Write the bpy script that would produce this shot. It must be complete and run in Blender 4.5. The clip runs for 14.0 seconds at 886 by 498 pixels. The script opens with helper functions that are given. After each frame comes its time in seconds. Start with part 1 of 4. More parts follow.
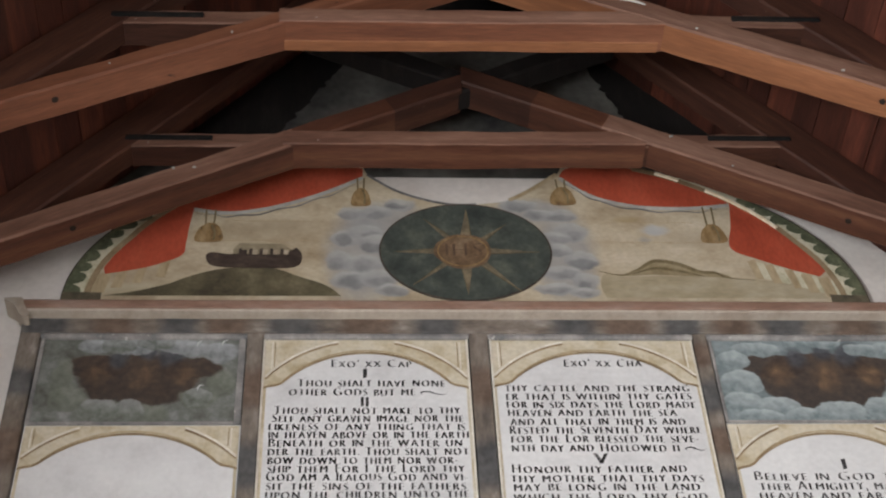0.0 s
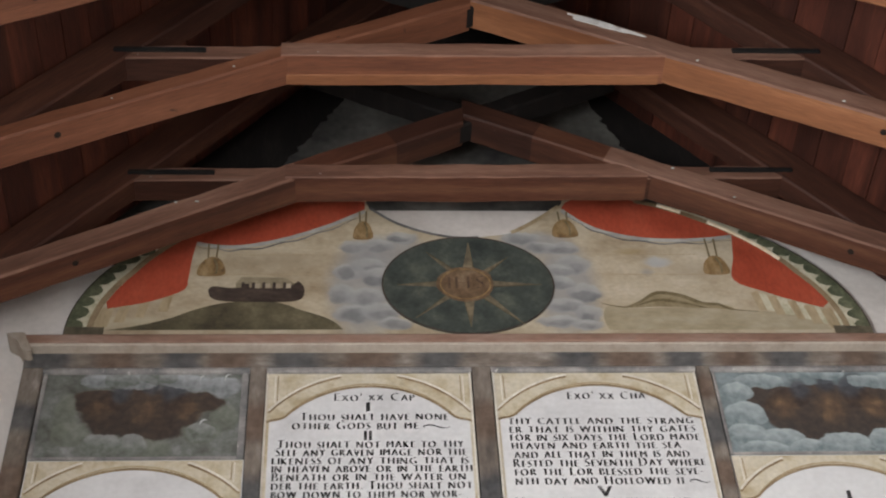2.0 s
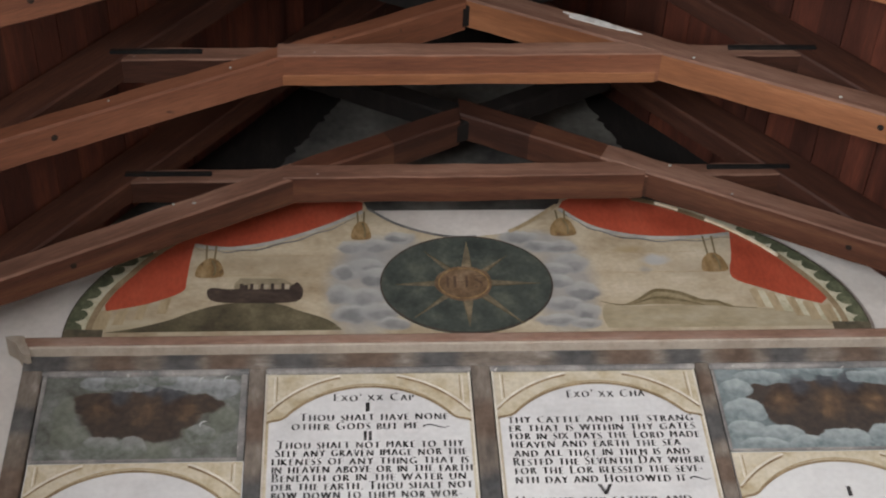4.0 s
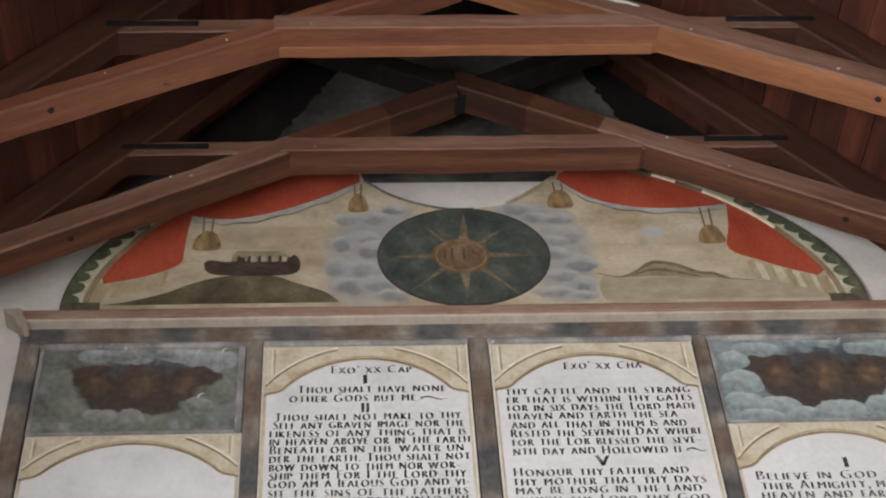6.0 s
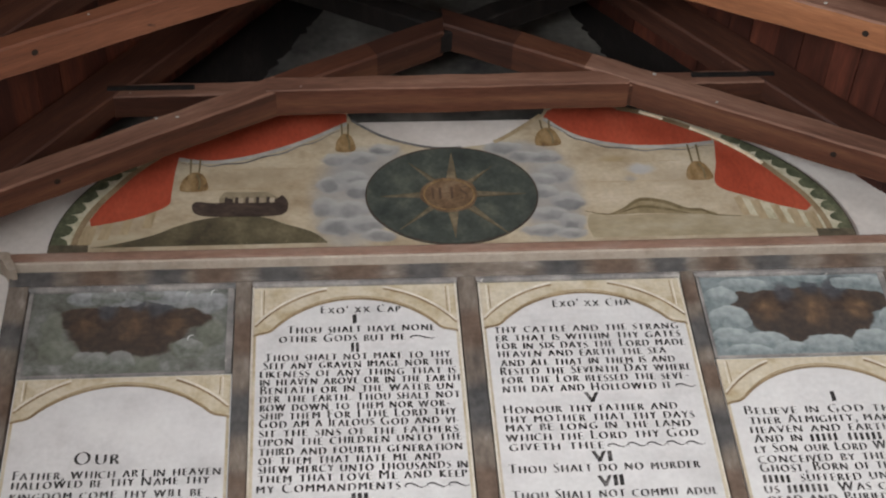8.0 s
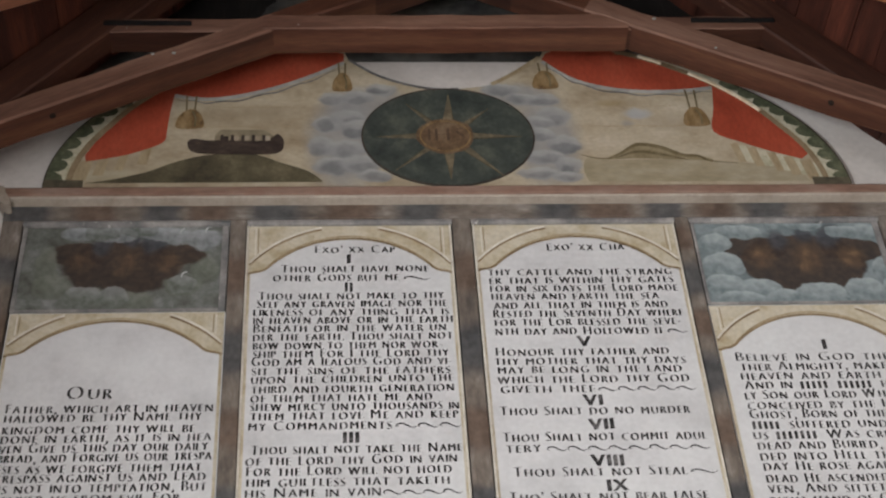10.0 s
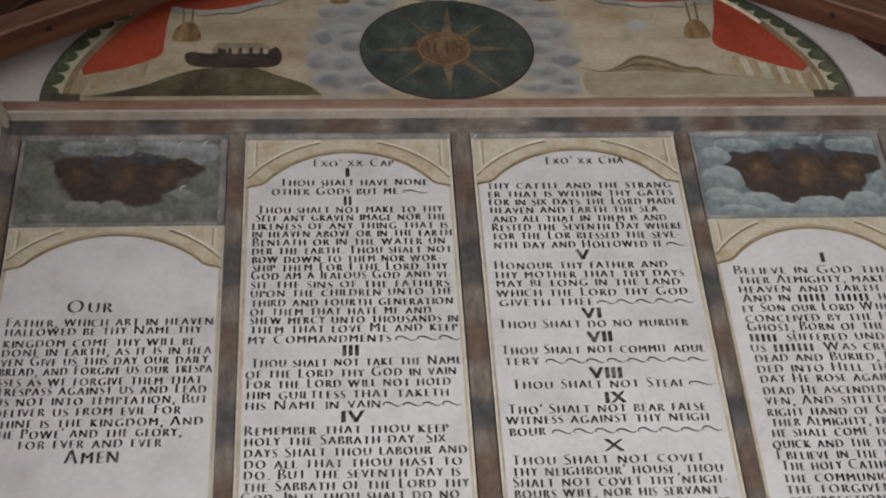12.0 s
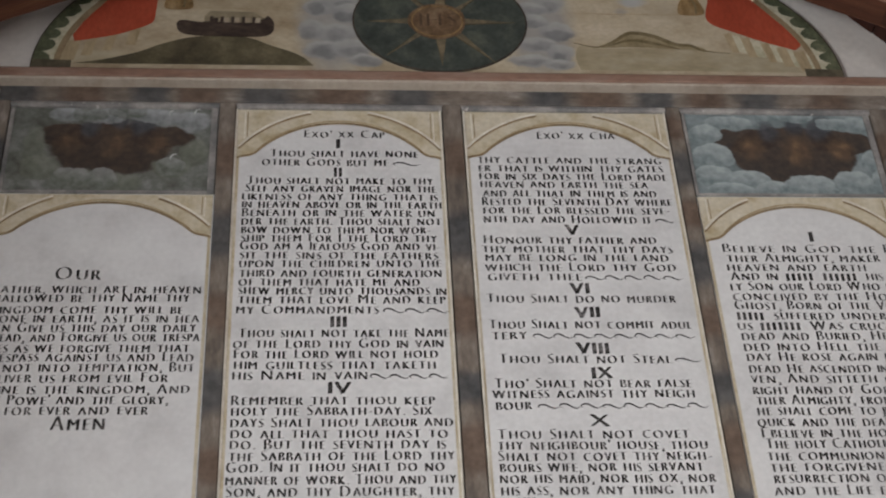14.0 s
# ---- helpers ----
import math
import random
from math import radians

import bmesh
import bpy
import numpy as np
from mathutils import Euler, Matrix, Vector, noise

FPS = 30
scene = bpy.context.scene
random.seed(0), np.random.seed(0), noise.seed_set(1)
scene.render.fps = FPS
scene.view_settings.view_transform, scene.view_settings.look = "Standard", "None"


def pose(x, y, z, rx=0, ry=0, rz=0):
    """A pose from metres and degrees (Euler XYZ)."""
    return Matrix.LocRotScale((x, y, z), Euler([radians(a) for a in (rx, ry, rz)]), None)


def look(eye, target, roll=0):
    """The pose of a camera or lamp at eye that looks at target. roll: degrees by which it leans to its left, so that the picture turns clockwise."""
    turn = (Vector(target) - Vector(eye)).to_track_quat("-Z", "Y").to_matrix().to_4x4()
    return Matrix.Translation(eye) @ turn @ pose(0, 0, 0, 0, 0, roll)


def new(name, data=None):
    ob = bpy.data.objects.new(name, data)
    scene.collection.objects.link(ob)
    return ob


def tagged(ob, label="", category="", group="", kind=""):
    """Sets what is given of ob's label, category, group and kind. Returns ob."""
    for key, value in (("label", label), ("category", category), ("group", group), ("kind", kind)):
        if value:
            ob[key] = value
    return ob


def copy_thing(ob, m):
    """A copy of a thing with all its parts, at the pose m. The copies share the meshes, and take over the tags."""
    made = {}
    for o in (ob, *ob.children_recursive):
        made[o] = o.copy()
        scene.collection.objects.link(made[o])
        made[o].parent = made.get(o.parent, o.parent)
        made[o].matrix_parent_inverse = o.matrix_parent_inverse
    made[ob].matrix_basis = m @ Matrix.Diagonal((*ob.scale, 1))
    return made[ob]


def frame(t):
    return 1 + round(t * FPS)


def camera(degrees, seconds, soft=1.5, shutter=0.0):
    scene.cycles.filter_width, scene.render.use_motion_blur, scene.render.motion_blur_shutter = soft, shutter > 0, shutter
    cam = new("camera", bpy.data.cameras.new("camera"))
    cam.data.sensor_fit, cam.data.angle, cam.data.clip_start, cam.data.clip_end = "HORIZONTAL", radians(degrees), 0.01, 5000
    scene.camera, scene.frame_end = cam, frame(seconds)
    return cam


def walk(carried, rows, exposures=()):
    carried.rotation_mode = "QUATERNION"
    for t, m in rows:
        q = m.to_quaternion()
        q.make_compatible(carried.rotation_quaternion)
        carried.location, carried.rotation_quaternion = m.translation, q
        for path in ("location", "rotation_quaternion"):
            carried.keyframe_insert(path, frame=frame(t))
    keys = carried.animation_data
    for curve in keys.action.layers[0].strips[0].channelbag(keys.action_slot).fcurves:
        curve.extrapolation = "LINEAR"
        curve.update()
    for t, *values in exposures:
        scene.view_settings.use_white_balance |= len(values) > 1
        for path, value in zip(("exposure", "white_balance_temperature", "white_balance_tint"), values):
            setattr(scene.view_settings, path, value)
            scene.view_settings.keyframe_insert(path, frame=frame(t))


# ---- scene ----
import functools

cam = camera(32.4, 14.0, soft=2.1, shutter=0.5)
EYE_AT = (-0.471, -4.4, 1.6)
# seconds, tilt, lean and turn of a camera that stands on one spot
ROWS = [
    (0.0, 136.393, 2.293, -2.617),
    (0.5, 136.939, 2.311, -2.505),
    (1.0, 137.235, 2.250, -2.470),
    (1.5, 137.502, 2.271, -2.409),
    (2.0, 137.641, 2.444, -2.321),
    (2.5, 137.720, 2.806, -2.036),
    (5.0, 137.333, 2.893, -1.929),
    (5.5, 137.003, 2.969, -1.848),
    (6.0, 136.594, 2.971, -2.001),
    (6.5, 136.259, 3.233, -1.957),
    (7.0, 135.846, 3.581, -1.788),
    (7.5, 134.997, 3.762, -1.809),
    (10.0, 132.070, 3.072, -2.754),
    (10.5, 130.957, 3.021, -2.853),
    (11.0, 130.010, 3.049, -2.839),
    (11.5, 129.316, 3.081, -2.813),
    (12.0, 128.826, 3.141, -2.749),
    (12.5, 128.408, 2.781, -2.997),
    (13.0, 128.070, 2.392, -3.373),
    (13.5, 127.784, 2.533, -3.496),
    (14.0, 127.768, 2.616, -3.679),
]
walk(cam, [(t, pose(*EYE_AT, a, b, c)) for t, a, b, c in ROWS], exposures=[(0.0, -0.01), (7.5, 0.01), (10.0, -0.29), (12.0, -0.51), (14.0, -0.59)])

# ---- light: dull daylight through the openings behind and beside ----
world = bpy.data.worlds.new("sky")
scene.world = world
world.use_nodes = True
sky = world.node_tree.nodes.new("ShaderNodeTexSky")
sky.sky_type, sky.sun_disc = "NISHITA", False
sky.sun_elevation, sky.sun_rotation = radians(40), radians(200)
world.node_tree.links.new(sky.outputs[0], world.node_tree.nodes["Background"].inputs[0])
world.node_tree.nodes["Background"].inputs[1].default_value = 0.08


def window_light(name, at, to, w, h, watts, colour=(1.0, 0.96, 0.90)):
    lamp = bpy.data.lights.new(name, "AREA")
    lamp.shape, lamp.size, lamp.size_y, lamp.energy, lamp.color = "RECTANGLE", w, h, watts, colour
    new(name, lamp).matrix_world = look(at, to)


window_light("west_window_light", (0.0, -11.9, 3.0), (0.0, 0.0, 3.4), 2.4, 3.4, 146, (0.91, 0.96, 1.0))
window_light("north_window_light", (-2.35, -4.2, 2.7), (2.0, -2.4, 4.6), 1.5, 2.2, 428, (0.95, 0.975, 1.0))


# ---- materials ----
def material(name, stops, scale=(3, 3, 3), fine=60.0, grain=0.18, rough=0.75, bump=0.15, metal=0.0, vary=0.0, island=False, warp=0.0, detail=6.0, specks=None):
    """Mottled colour at two scales: a ramp over broad noise, darkened and lightened by fine grain."""
    m = bpy.data.materials.new(name)
    m.use_nodes = True
    n, l = m.node_tree.nodes, m.node_tree.links
    b = n["Principled BSDF"]
    b.inputs["Metallic"].default_value = metal
    at = n.new("ShaderNodeTexCoord")
    mp = n.new("ShaderNodeMapping")
    mp.inputs["Scale"].default_value = scale
    l.new(at.outputs["Object"], mp.inputs["Vector"])
    info = n.new("ShaderNodeObjectInfo")
    shift = n.new("ShaderNodeVectorMath")
    shift.operation = "MULTIPLY_ADD"
    shift.inputs[1].default_value = (37, 53, 71)
    l.new(info.outputs["Random"], shift.inputs[0])
    l.new(mp.outputs[0], shift.inputs[2])
    broad = n.new("ShaderNodeTexNoise")
    broad.inputs["Scale"].default_value, broad.inputs["Detail"].default_value = 1.0, detail
    broad.inputs["Roughness"].default_value, broad.inputs["Distortion"].default_value = 0.6, warp
    l.new(shift.outputs[0], broad.inputs["Vector"])
    ramp = n.new("ShaderNodeValToRGB")
    e = ramp.color_ramp.elements
    while len(e) < len(stops):
        e.new(0.5)
    for k, (p, c) in enumerate(stops):
        e[k].position, e[k].color = p, (*c, 1)
    l.new(broad.outputs[0], ramp.inputs[0])
    tiny = n.new("ShaderNodeTexNoise")
    tiny.inputs["Scale"].default_value, tiny.inputs["Detail"].default_value = fine, 4.0
    l.new(at.outputs["Object"] if not any(abs(s - scale[0]) > 1e-6 for s in scale) else mp.outputs[0], tiny.inputs["Vector"])
    if any(abs(s - scale[0]) > 1e-6 for s in scale):
        tiny.inputs["Scale"].default_value = fine / max(scale)
    level = n.new("ShaderNodeMapRange")
    level.inputs[1].default_value, level.inputs[2].default_value = 0.25, 0.75
    level.inputs[3].default_value, level.inputs[4].default_value = 1 - grain, 1 + grain
    l.new(tiny.outputs[0], level.inputs[0])
    value = n.new("ShaderNodeHueSaturation")
    l.new(ramp.outputs[0], value.inputs["Color"])
    last = level.outputs[0]
    if vary:
        own = n.new("ShaderNodeMapRange")
        own.inputs[3].default_value, own.inputs[4].default_value = 1 - vary, 1 + vary
        l.new(n.new("ShaderNodeNewGeometry").outputs["Random Per Island"] if island else info.outputs["Random"], own.inputs[0])
        both = n.new("ShaderNodeMath")
        both.operation = "MULTIPLY"
        l.new(last, both.inputs[0]), l.new(own.outputs[0], both.inputs[1])
        last = both.outputs[0]
    l.new(last, value.inputs["Value"])
    colour = value.outputs[0]
    if specks:
        spot = n.new("ShaderNodeTexNoise")
        spot.inputs["Scale"].default_value, spot.inputs["Detail"].default_value = specks[1], 3.0
        l.new(at.outputs["Object"], spot.inputs["Vector"])
        cut = n.new("ShaderNodeMapRange")
        cut.inputs[1].default_value, cut.inputs[2].default_value = specks[2], specks[2] + 0.06
        l.new(spot.outputs[0], cut.inputs[0])
        mix = n.new("ShaderNodeMix")
        mix.data_type = "RGBA"
        l.new(cut.outputs[0], mix.inputs[0]), l.new(colour, mix.inputs[6])
        mix.inputs[7].default_value = (*specks[0], 1)
        colour = mix.outputs[2]
    l.new(colour, b.inputs["Base Color"])
    r = n.new("ShaderNodeMapRange")
    r.inputs[3].default_value, r.inputs[4].default_value = max(rough - 0.12, 0.05), min(rough + 0.12, 1.0)
    l.new(broad.outputs[0], r.inputs[0])
    l.new(r.outputs[0], b.inputs["Roughness"])
    b.inputs["Specular IOR Level"].default_value = 0.3
    bp = n.new("ShaderNodeBump")
    bp.inputs["Strength"].default_value, bp.inputs["Distance"].default_value = bump, 0.004
    l.new(tiny.outputs[0], bp.inputs["Height"])
    l.new(bp.outputs[0], b.inputs["Normal"])
    return m


def painted(name, stops, scale, layers, stir=0.022, brushy=0.55, fine=60.0, grain=0.12, strokes=18.0):
    """A picture brushed in layers on a mottled ground. A layer: x, z, half width, half height, dark, light, softness, lightness of its upper edge."""
    m = material(name, stops, scale, fine, grain, 0.76, 0.12)
    n, l = m.node_tree.nodes, m.node_tree.links
    out = n["Principled BSDF"].inputs["Base Color"]
    colour = out.links[0].from_socket
    at = n.new("ShaderNodeTexCoord")
    wave = n.new("ShaderNodeTexNoise")
    wave.inputs["Scale"].default_value, wave.inputs["Detail"].default_value = 16.0, 4.0
    l.new(at.outputs["Object"], wave.inputs["Vector"])
    mid = n.new("ShaderNodeVectorMath")
    mid.operation = "SUBTRACT"
    mid.inputs[1].default_value = (0.5, 0.5, 0.5)
    l.new(wave.outputs["Color"], mid.inputs[0])
    place = n.new("ShaderNodeVectorMath")
    place.operation = "MULTIPLY_ADD"
    place.inputs[1].default_value = (stir * 2, 0, stir * 2)
    l.new(mid.outputs[0], place.inputs[0]), l.new(at.outputs["Object"], place.inputs[2])
    brush = n.new("ShaderNodeTexNoise")
    brush.inputs["Scale"].default_value, brush.inputs["Detail"].default_value = strokes, 4.0
    l.new(at.outputs["Object"], brush.inputs["Vector"])
    stroke = n.new("ShaderNodeMapRange")
    stroke.inputs[1].default_value, stroke.inputs[2].default_value = 0.32, 0.68
    stroke.inputs[3].default_value, stroke.inputs[4].default_value = -0.05, brushy
    l.new(brush.outputs[0], stroke.inputs[0])
    for x, z, a, b, dark, light, soft, lit, cover in layers:
        sub = n.new("ShaderNodeVectorMath")
        sub.operation = "SUBTRACT"
        sub.inputs[1].default_value = (x, 0, z)
        l.new(place.outputs[0], sub.inputs[0])
        unit = n.new("ShaderNodeVectorMath")
        unit.operation = "MULTIPLY"
        unit.inputs[1].default_value = (1 / a, 0, 1 / b)
        l.new(sub.outputs[0], unit.inputs[0])
        far = n.new("ShaderNodeVectorMath")
        far.operation = "LENGTH"
        l.new(unit.outputs[0], far.inputs[0])
        up = n.new("ShaderNodeVectorMath")
        up.operation = "DOT_PRODUCT"
        up.inputs[1].default_value = (0.25, 0, 0.97)
        l.new(unit.outputs[0], up.inputs[0])
        rise = n.new("ShaderNodeMapRange")
        rise.inputs[1].default_value, rise.inputs[2].default_value = -0.3, 0.95
        rise.inputs[3].default_value, rise.inputs[4].default_value = 0.0, lit
        l.new(up.outputs["Value"], rise.inputs[0])
        tone = n.new("ShaderNodeMath")
        tone.use_clamp = True
        l.new(stroke.outputs[0], tone.inputs[0]), l.new(rise.outputs[0], tone.inputs[1])
        tint = n.new("ShaderNodeMix")
        tint.data_type = "RGBA"
        tint.inputs[6].default_value, tint.inputs[7].default_value = (*dark, 1), (*light, 1)
        l.new(tone.outputs[0], tint.inputs[0])
        fade = n.new("ShaderNodeMapRange")
        fade.interpolation_type = "SMOOTHSTEP"
        fade.inputs[1].default_value, fade.inputs[2].default_value = 1 - soft, 1.0
        fade.inputs[3].default_value, fade.inputs[4].default_value = cover, 0.0
        l.new(far.outputs["Value"], fade.inputs[0])
        mix = n.new("ShaderNodeMix")
        mix.data_type = "RGBA"
        l.new(fade.outputs[0], mix.inputs[0]), l.new(colour, mix.inputs[6]), l.new(tint.outputs[2], mix.inputs[7])
        colour = mix.outputs[2]
    l.new(colour, out)
    return m


PLASTER = material("limewash", [(0.3, (0.54, 0.485, 0.445)), (0.55, (0.66, 0.61, 0.57)), (0.75, (0.72, 0.68, 0.64))], (2, 2, 2), 35, 0.06, 0.9, 0.25)
GABLE = material("dirty_plaster_and_shade", [(0.34, (0.021, 0.019, 0.019)), (0.5, (0.081, 0.076, 0.068)), (0.7, (0.147, 0.139, 0.124))], (2.2, 2.2, 2.2), 25, 0.2, 0.95, 0.5)
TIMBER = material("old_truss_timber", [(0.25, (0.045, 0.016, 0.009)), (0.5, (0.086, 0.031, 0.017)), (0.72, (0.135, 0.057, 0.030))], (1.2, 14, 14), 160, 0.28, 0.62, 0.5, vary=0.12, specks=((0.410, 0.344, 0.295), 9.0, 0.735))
BOARDS = material("stained_roof_boards", [(0.3, (0.032, 0.009, 0.005)), (0.55, (0.067, 0.018, 0.010)), (0.75, (0.115, 0.034, 0.017))], (14, 1.2, 14), 160, 0.25, 0.65, 0.4, vary=0.4, island=True)
# truss timber recoloured: orange where lit from below, russet where less lit
LITWOOD = material("orange_lit_timber", [(0.25, (0.12, 0.043, 0.020)), (0.5, (0.215, 0.085, 0.037)), (0.72, (0.29, 0.125, 0.058))], (1.2, 14, 14), 160, 0.2, 0.6, 0.4)
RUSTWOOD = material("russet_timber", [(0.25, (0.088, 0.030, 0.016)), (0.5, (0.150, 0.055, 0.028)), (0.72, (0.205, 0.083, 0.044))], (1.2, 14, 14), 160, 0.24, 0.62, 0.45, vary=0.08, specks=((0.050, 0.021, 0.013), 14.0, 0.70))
# near-black for the gable boarding, and for the shade on the brace heads
NEARBLACK = material("near_black_wood", [(0.3, (0.005, 0.004, 0.003)), (0.55, (0.010, 0.007, 0.006)), (0.75, (0.020, 0.016, 0.013))], (14, 3, 3), 90, 0.25, 0.9, 0.4)
# dust-flecked timber, lighter, for the faces turned to the nave
FACEWOOD = material("dust_flecked_timber_face", [(0.25, (0.084, 0.036, 0.024)), (0.5, (0.169, 0.084, 0.056)), (0.72, (0.263, 0.149, 0.107))], (1.2, 14, 14), 160, 0.26, 0.7, 0.5, vary=0.12, specks=((0.605, 0.591, 0.566), 11.0, 0.755))
# darker copy of the truss timber for the parts that lie in shade
SHADEWOOD = material("shaded_timber", [(0.25, (0.023, 0.008, 0.005)), (0.5, (0.048, 0.017, 0.010)), (0.72, (0.085, 0.033, 0.018))], (1.2, 14, 14), 160, 0.28, 0.65, 0.5, vary=0.15, specks=((0.357, 0.276, 0.224), 9.0, 0.72))
IRON = material("rusted_iron", [(0.4, (0.010, 0.009, 0.009)), (0.65, (0.022, 0.018, 0.016))], (20, 20, 20), 90, 0.25, 0.8, 0.4, metal=0.3)
PEG = material("peg_hole_dark", [(0.4, (0.012, 0.008, 0.006)), (0.6, (0.03, 0.018, 0.012))], (40, 40, 40), 90, 0.2, 0.9, 0.3)
LIME = material("whitewash_splash", [(0.4, (0.45, 0.42, 0.39)), (0.6, (0.62, 0.60, 0.57))], (20, 20, 20), 90, 0.2, 0.9, 0.3)
CREAM = material("aged_cream_paint", [(0.3, (0.275, 0.223, 0.177)), (0.5, (0.361, 0.308, 0.256)), (0.7, (0.406, 0.354, 0.295))], (6, 6, 6), 60, 0.1, 0.7, 0.12)
FASCIA = material("faded_red_brown_fascia", [(0.3, (0.175, 0.099, 0.069)), (0.5, (0.244, 0.145, 0.107)), (0.7, (0.297, 0.205, 0.162))], (3.5, 10, 10), 70, 0.14, 0.75, 0.15)
GREYWOOD = material("worn_grey_moulding", [(0.3, (0.126, 0.126, 0.126)), (0.5, (0.237, 0.222, 0.214)), (0.68, (0.370, 0.347, 0.325))], (7, 7, 7), 80, 0.15, 0.7, 0.2, specks=((0.487, 0.461, 0.435), 28.0, 0.68))
TABLET = material("tablet_off_white", [(0.3, (0.524, 0.514, 0.514)), (0.5, (0.601, 0.592, 0.592)), (0.72, (0.650, 0.645, 0.640))], (5, 5, 5), 45, 0.05, 0.75, 0.08, specks=((0.407, 0.388, 0.369), 22.0, 0.765))
OCHRE = material("spandrel_ochre_cream", [(0.3, (0.39, 0.31, 0.19)), (0.5, (0.515, 0.45, 0.335)), (0.7, (0.585, 0.53, 0.43))], (10, 10, 10), 55, 0.12, 0.75, 0.12, specks=((0.22, 0.16, 0.09), 30.0, 0.735))
TANLINE = material("tan_line", [(0.35, (0.17, 0.115, 0.062)), (0.65, (0.33, 0.245, 0.145))], (12, 12, 12), 80, 0.15, 0.75, 0.1)
PALELINE = material("pale_line", [(0.35, (0.57, 0.52, 0.44)), (0.65, (0.73, 0.69, 0.61))], (12, 12, 12), 80, 0.12, 0.75, 0.1)
INK = material("black_lettering", [(0.3, (0.022, 0.021, 0.022)), (0.5, (0.048, 0.045, 0.045)), (0.68, (0.18, 0.17, 0.17))], (26, 26, 26), 150, 0.25, 0.65, 0.05)
CANVAS = material("painted_boarding_buff", [(0.28, (0.27, 0.205, 0.14)), (0.5, (0.405, 0.335, 0.25)), (0.72, (0.485, 0.42, 0.34))], (4.5, 4.5, 6.5), 60, 0.1, 0.78, 0.12, specks=((0.22, 0.18, 0.12), 26.0, 0.75))
RED = material("curtain_red", [(0.3, (0.285, 0.046, 0.022)), (0.5, (0.355, 0.060, 0.029)), (0.72, (0.40, 0.082, 0.042))], (7, 7, 3.5), 70, 0.16, 0.7, 0.12)
HEM = material("grey_hem", [(0.35, (0.284, 0.272, 0.251)), (0.65, (0.456, 0.442, 0.397))], (8, 8, 8), 60, 0.1, 0.8, 0.08)
LINE = material("dark_outline", [(0.35, (0.09, 0.085, 0.085)), (0.65, (0.21, 0.20, 0.19))], (14, 14, 14), 80, 0.2, 0.8, 0.05)
TASSEL = material("tassel_ochre", [(0.32, (0.114, 0.066, 0.028)), (0.5, (0.238, 0.150, 0.066)), (0.7, (0.317, 0.220, 0.114))], (26, 26, 14), 80, 0.2, 0.75, 0.1)
FRINGE = material("fringe_ochre", [(0.35, (0.30, 0.225, 0.13)), (0.65, (0.42, 0.335, 0.215))], (14, 14, 5), 70, 0.15, 0.8, 0.08)
LEAF = material("garland_green", [(0.3, (0.050, 0.055, 0.032)), (0.5, (0.090, 0.098, 0.058)), (0.72, (0.17, 0.165, 0.10))], (16, 16, 16), 80, 0.22, 0.75, 0.1)
GARLAND = material("garland_ground", [(0.3, (0.36, 0.33, 0.22)), (0.5, (0.50, 0.46, 0.34)), (0.7, (0.58, 0.53, 0.41))], (16, 16, 16), 70, 0.15, 0.8, 0.1)
BORDER = material("border_tan", [(0.3, (0.17, 0.115, 0.06)), (0.5, (0.25, 0.18, 0.105)), (0.7, (0.32, 0.245, 0.15))], (9, 9, 9), 70, 0.15, 0.8, 0.08)
FOOT = material("olive_foot", [(0.3, (0.060, 0.050, 0.034)), (0.5, (0.115, 0.095, 0.062)), (0.7, (0.19, 0.155, 0.105))], (12, 12, 12), 70, 0.15, 0.8, 0.08)
# gilding raised to near-white, the glint put into its colour
GOLD = material("gilded_bead", [(0.35, (0.74, 0.60, 0.40)), (0.65, (0.93, 0.86, 0.70))], (20, 20, 20), 80, 0.12, 0.5, 0.1)
OVAL = material("oval_dark_green", [(0.3, (0.030, 0.036, 0.033)), (0.5, (0.055, 0.064, 0.055)), (0.72, (0.10, 0.11, 0.085))], (9, 9, 9), 60, 0.2, 0.6, 0.1, specks=((0.35, 0.36, 0.33), 30.0, 0.79))
SUN = material("sun_brown_gold", [(0.3, (0.098, 0.058, 0.032)), (0.5, (0.156, 0.099, 0.056)), (0.7, (0.205, 0.142, 0.088))], (14, 14, 14), 70, 0.18, 0.65, 0.1)
RAY = material("ray_dim_ochre", [(0.3, (0.081, 0.070, 0.048)), (0.5, (0.144, 0.115, 0.073)), (0.7, (0.225, 0.175, 0.110))], (14, 14, 14), 70, 0.18, 0.65, 0.1)
FADED = material("faded_brown_letters", [(0.3, (0.055, 0.034, 0.024)), (0.55, (0.10, 0.062, 0.040)), (0.7, (0.17, 0.10, 0.06))], (30, 30, 30), 90, 0.2, 0.7, 0.05)
ARK = material("ark_hull_brown", [(0.35, (0.030, 0.020, 0.016)), (0.65, (0.075, 0.052, 0.040))], (14, 14, 30), 70, 0.2, 0.75, 0.1)
CABIN = material("ark_cabin_drab", [(0.35, (0.19, 0.155, 0.10)), (0.65, (0.29, 0.24, 0.16))], (14, 14, 14), 70, 0.15, 0.75, 0.1)
HILL = material("hill_olive", [(0.3, (0.051, 0.040, 0.025)), (0.5, (0.101, 0.085, 0.049)), (0.7, (0.176, 0.145, 0.088))], (8, 8, 8), 60, 0.18, 0.78, 0.1)
MEADOW = material("pale_meadow", [(0.3, (0.24, 0.195, 0.12)), (0.5, (0.33, 0.275, 0.18)), (0.7, (0.40, 0.345, 0.25))], (5, 5, 12), 60, 0.12, 0.78, 0.1)
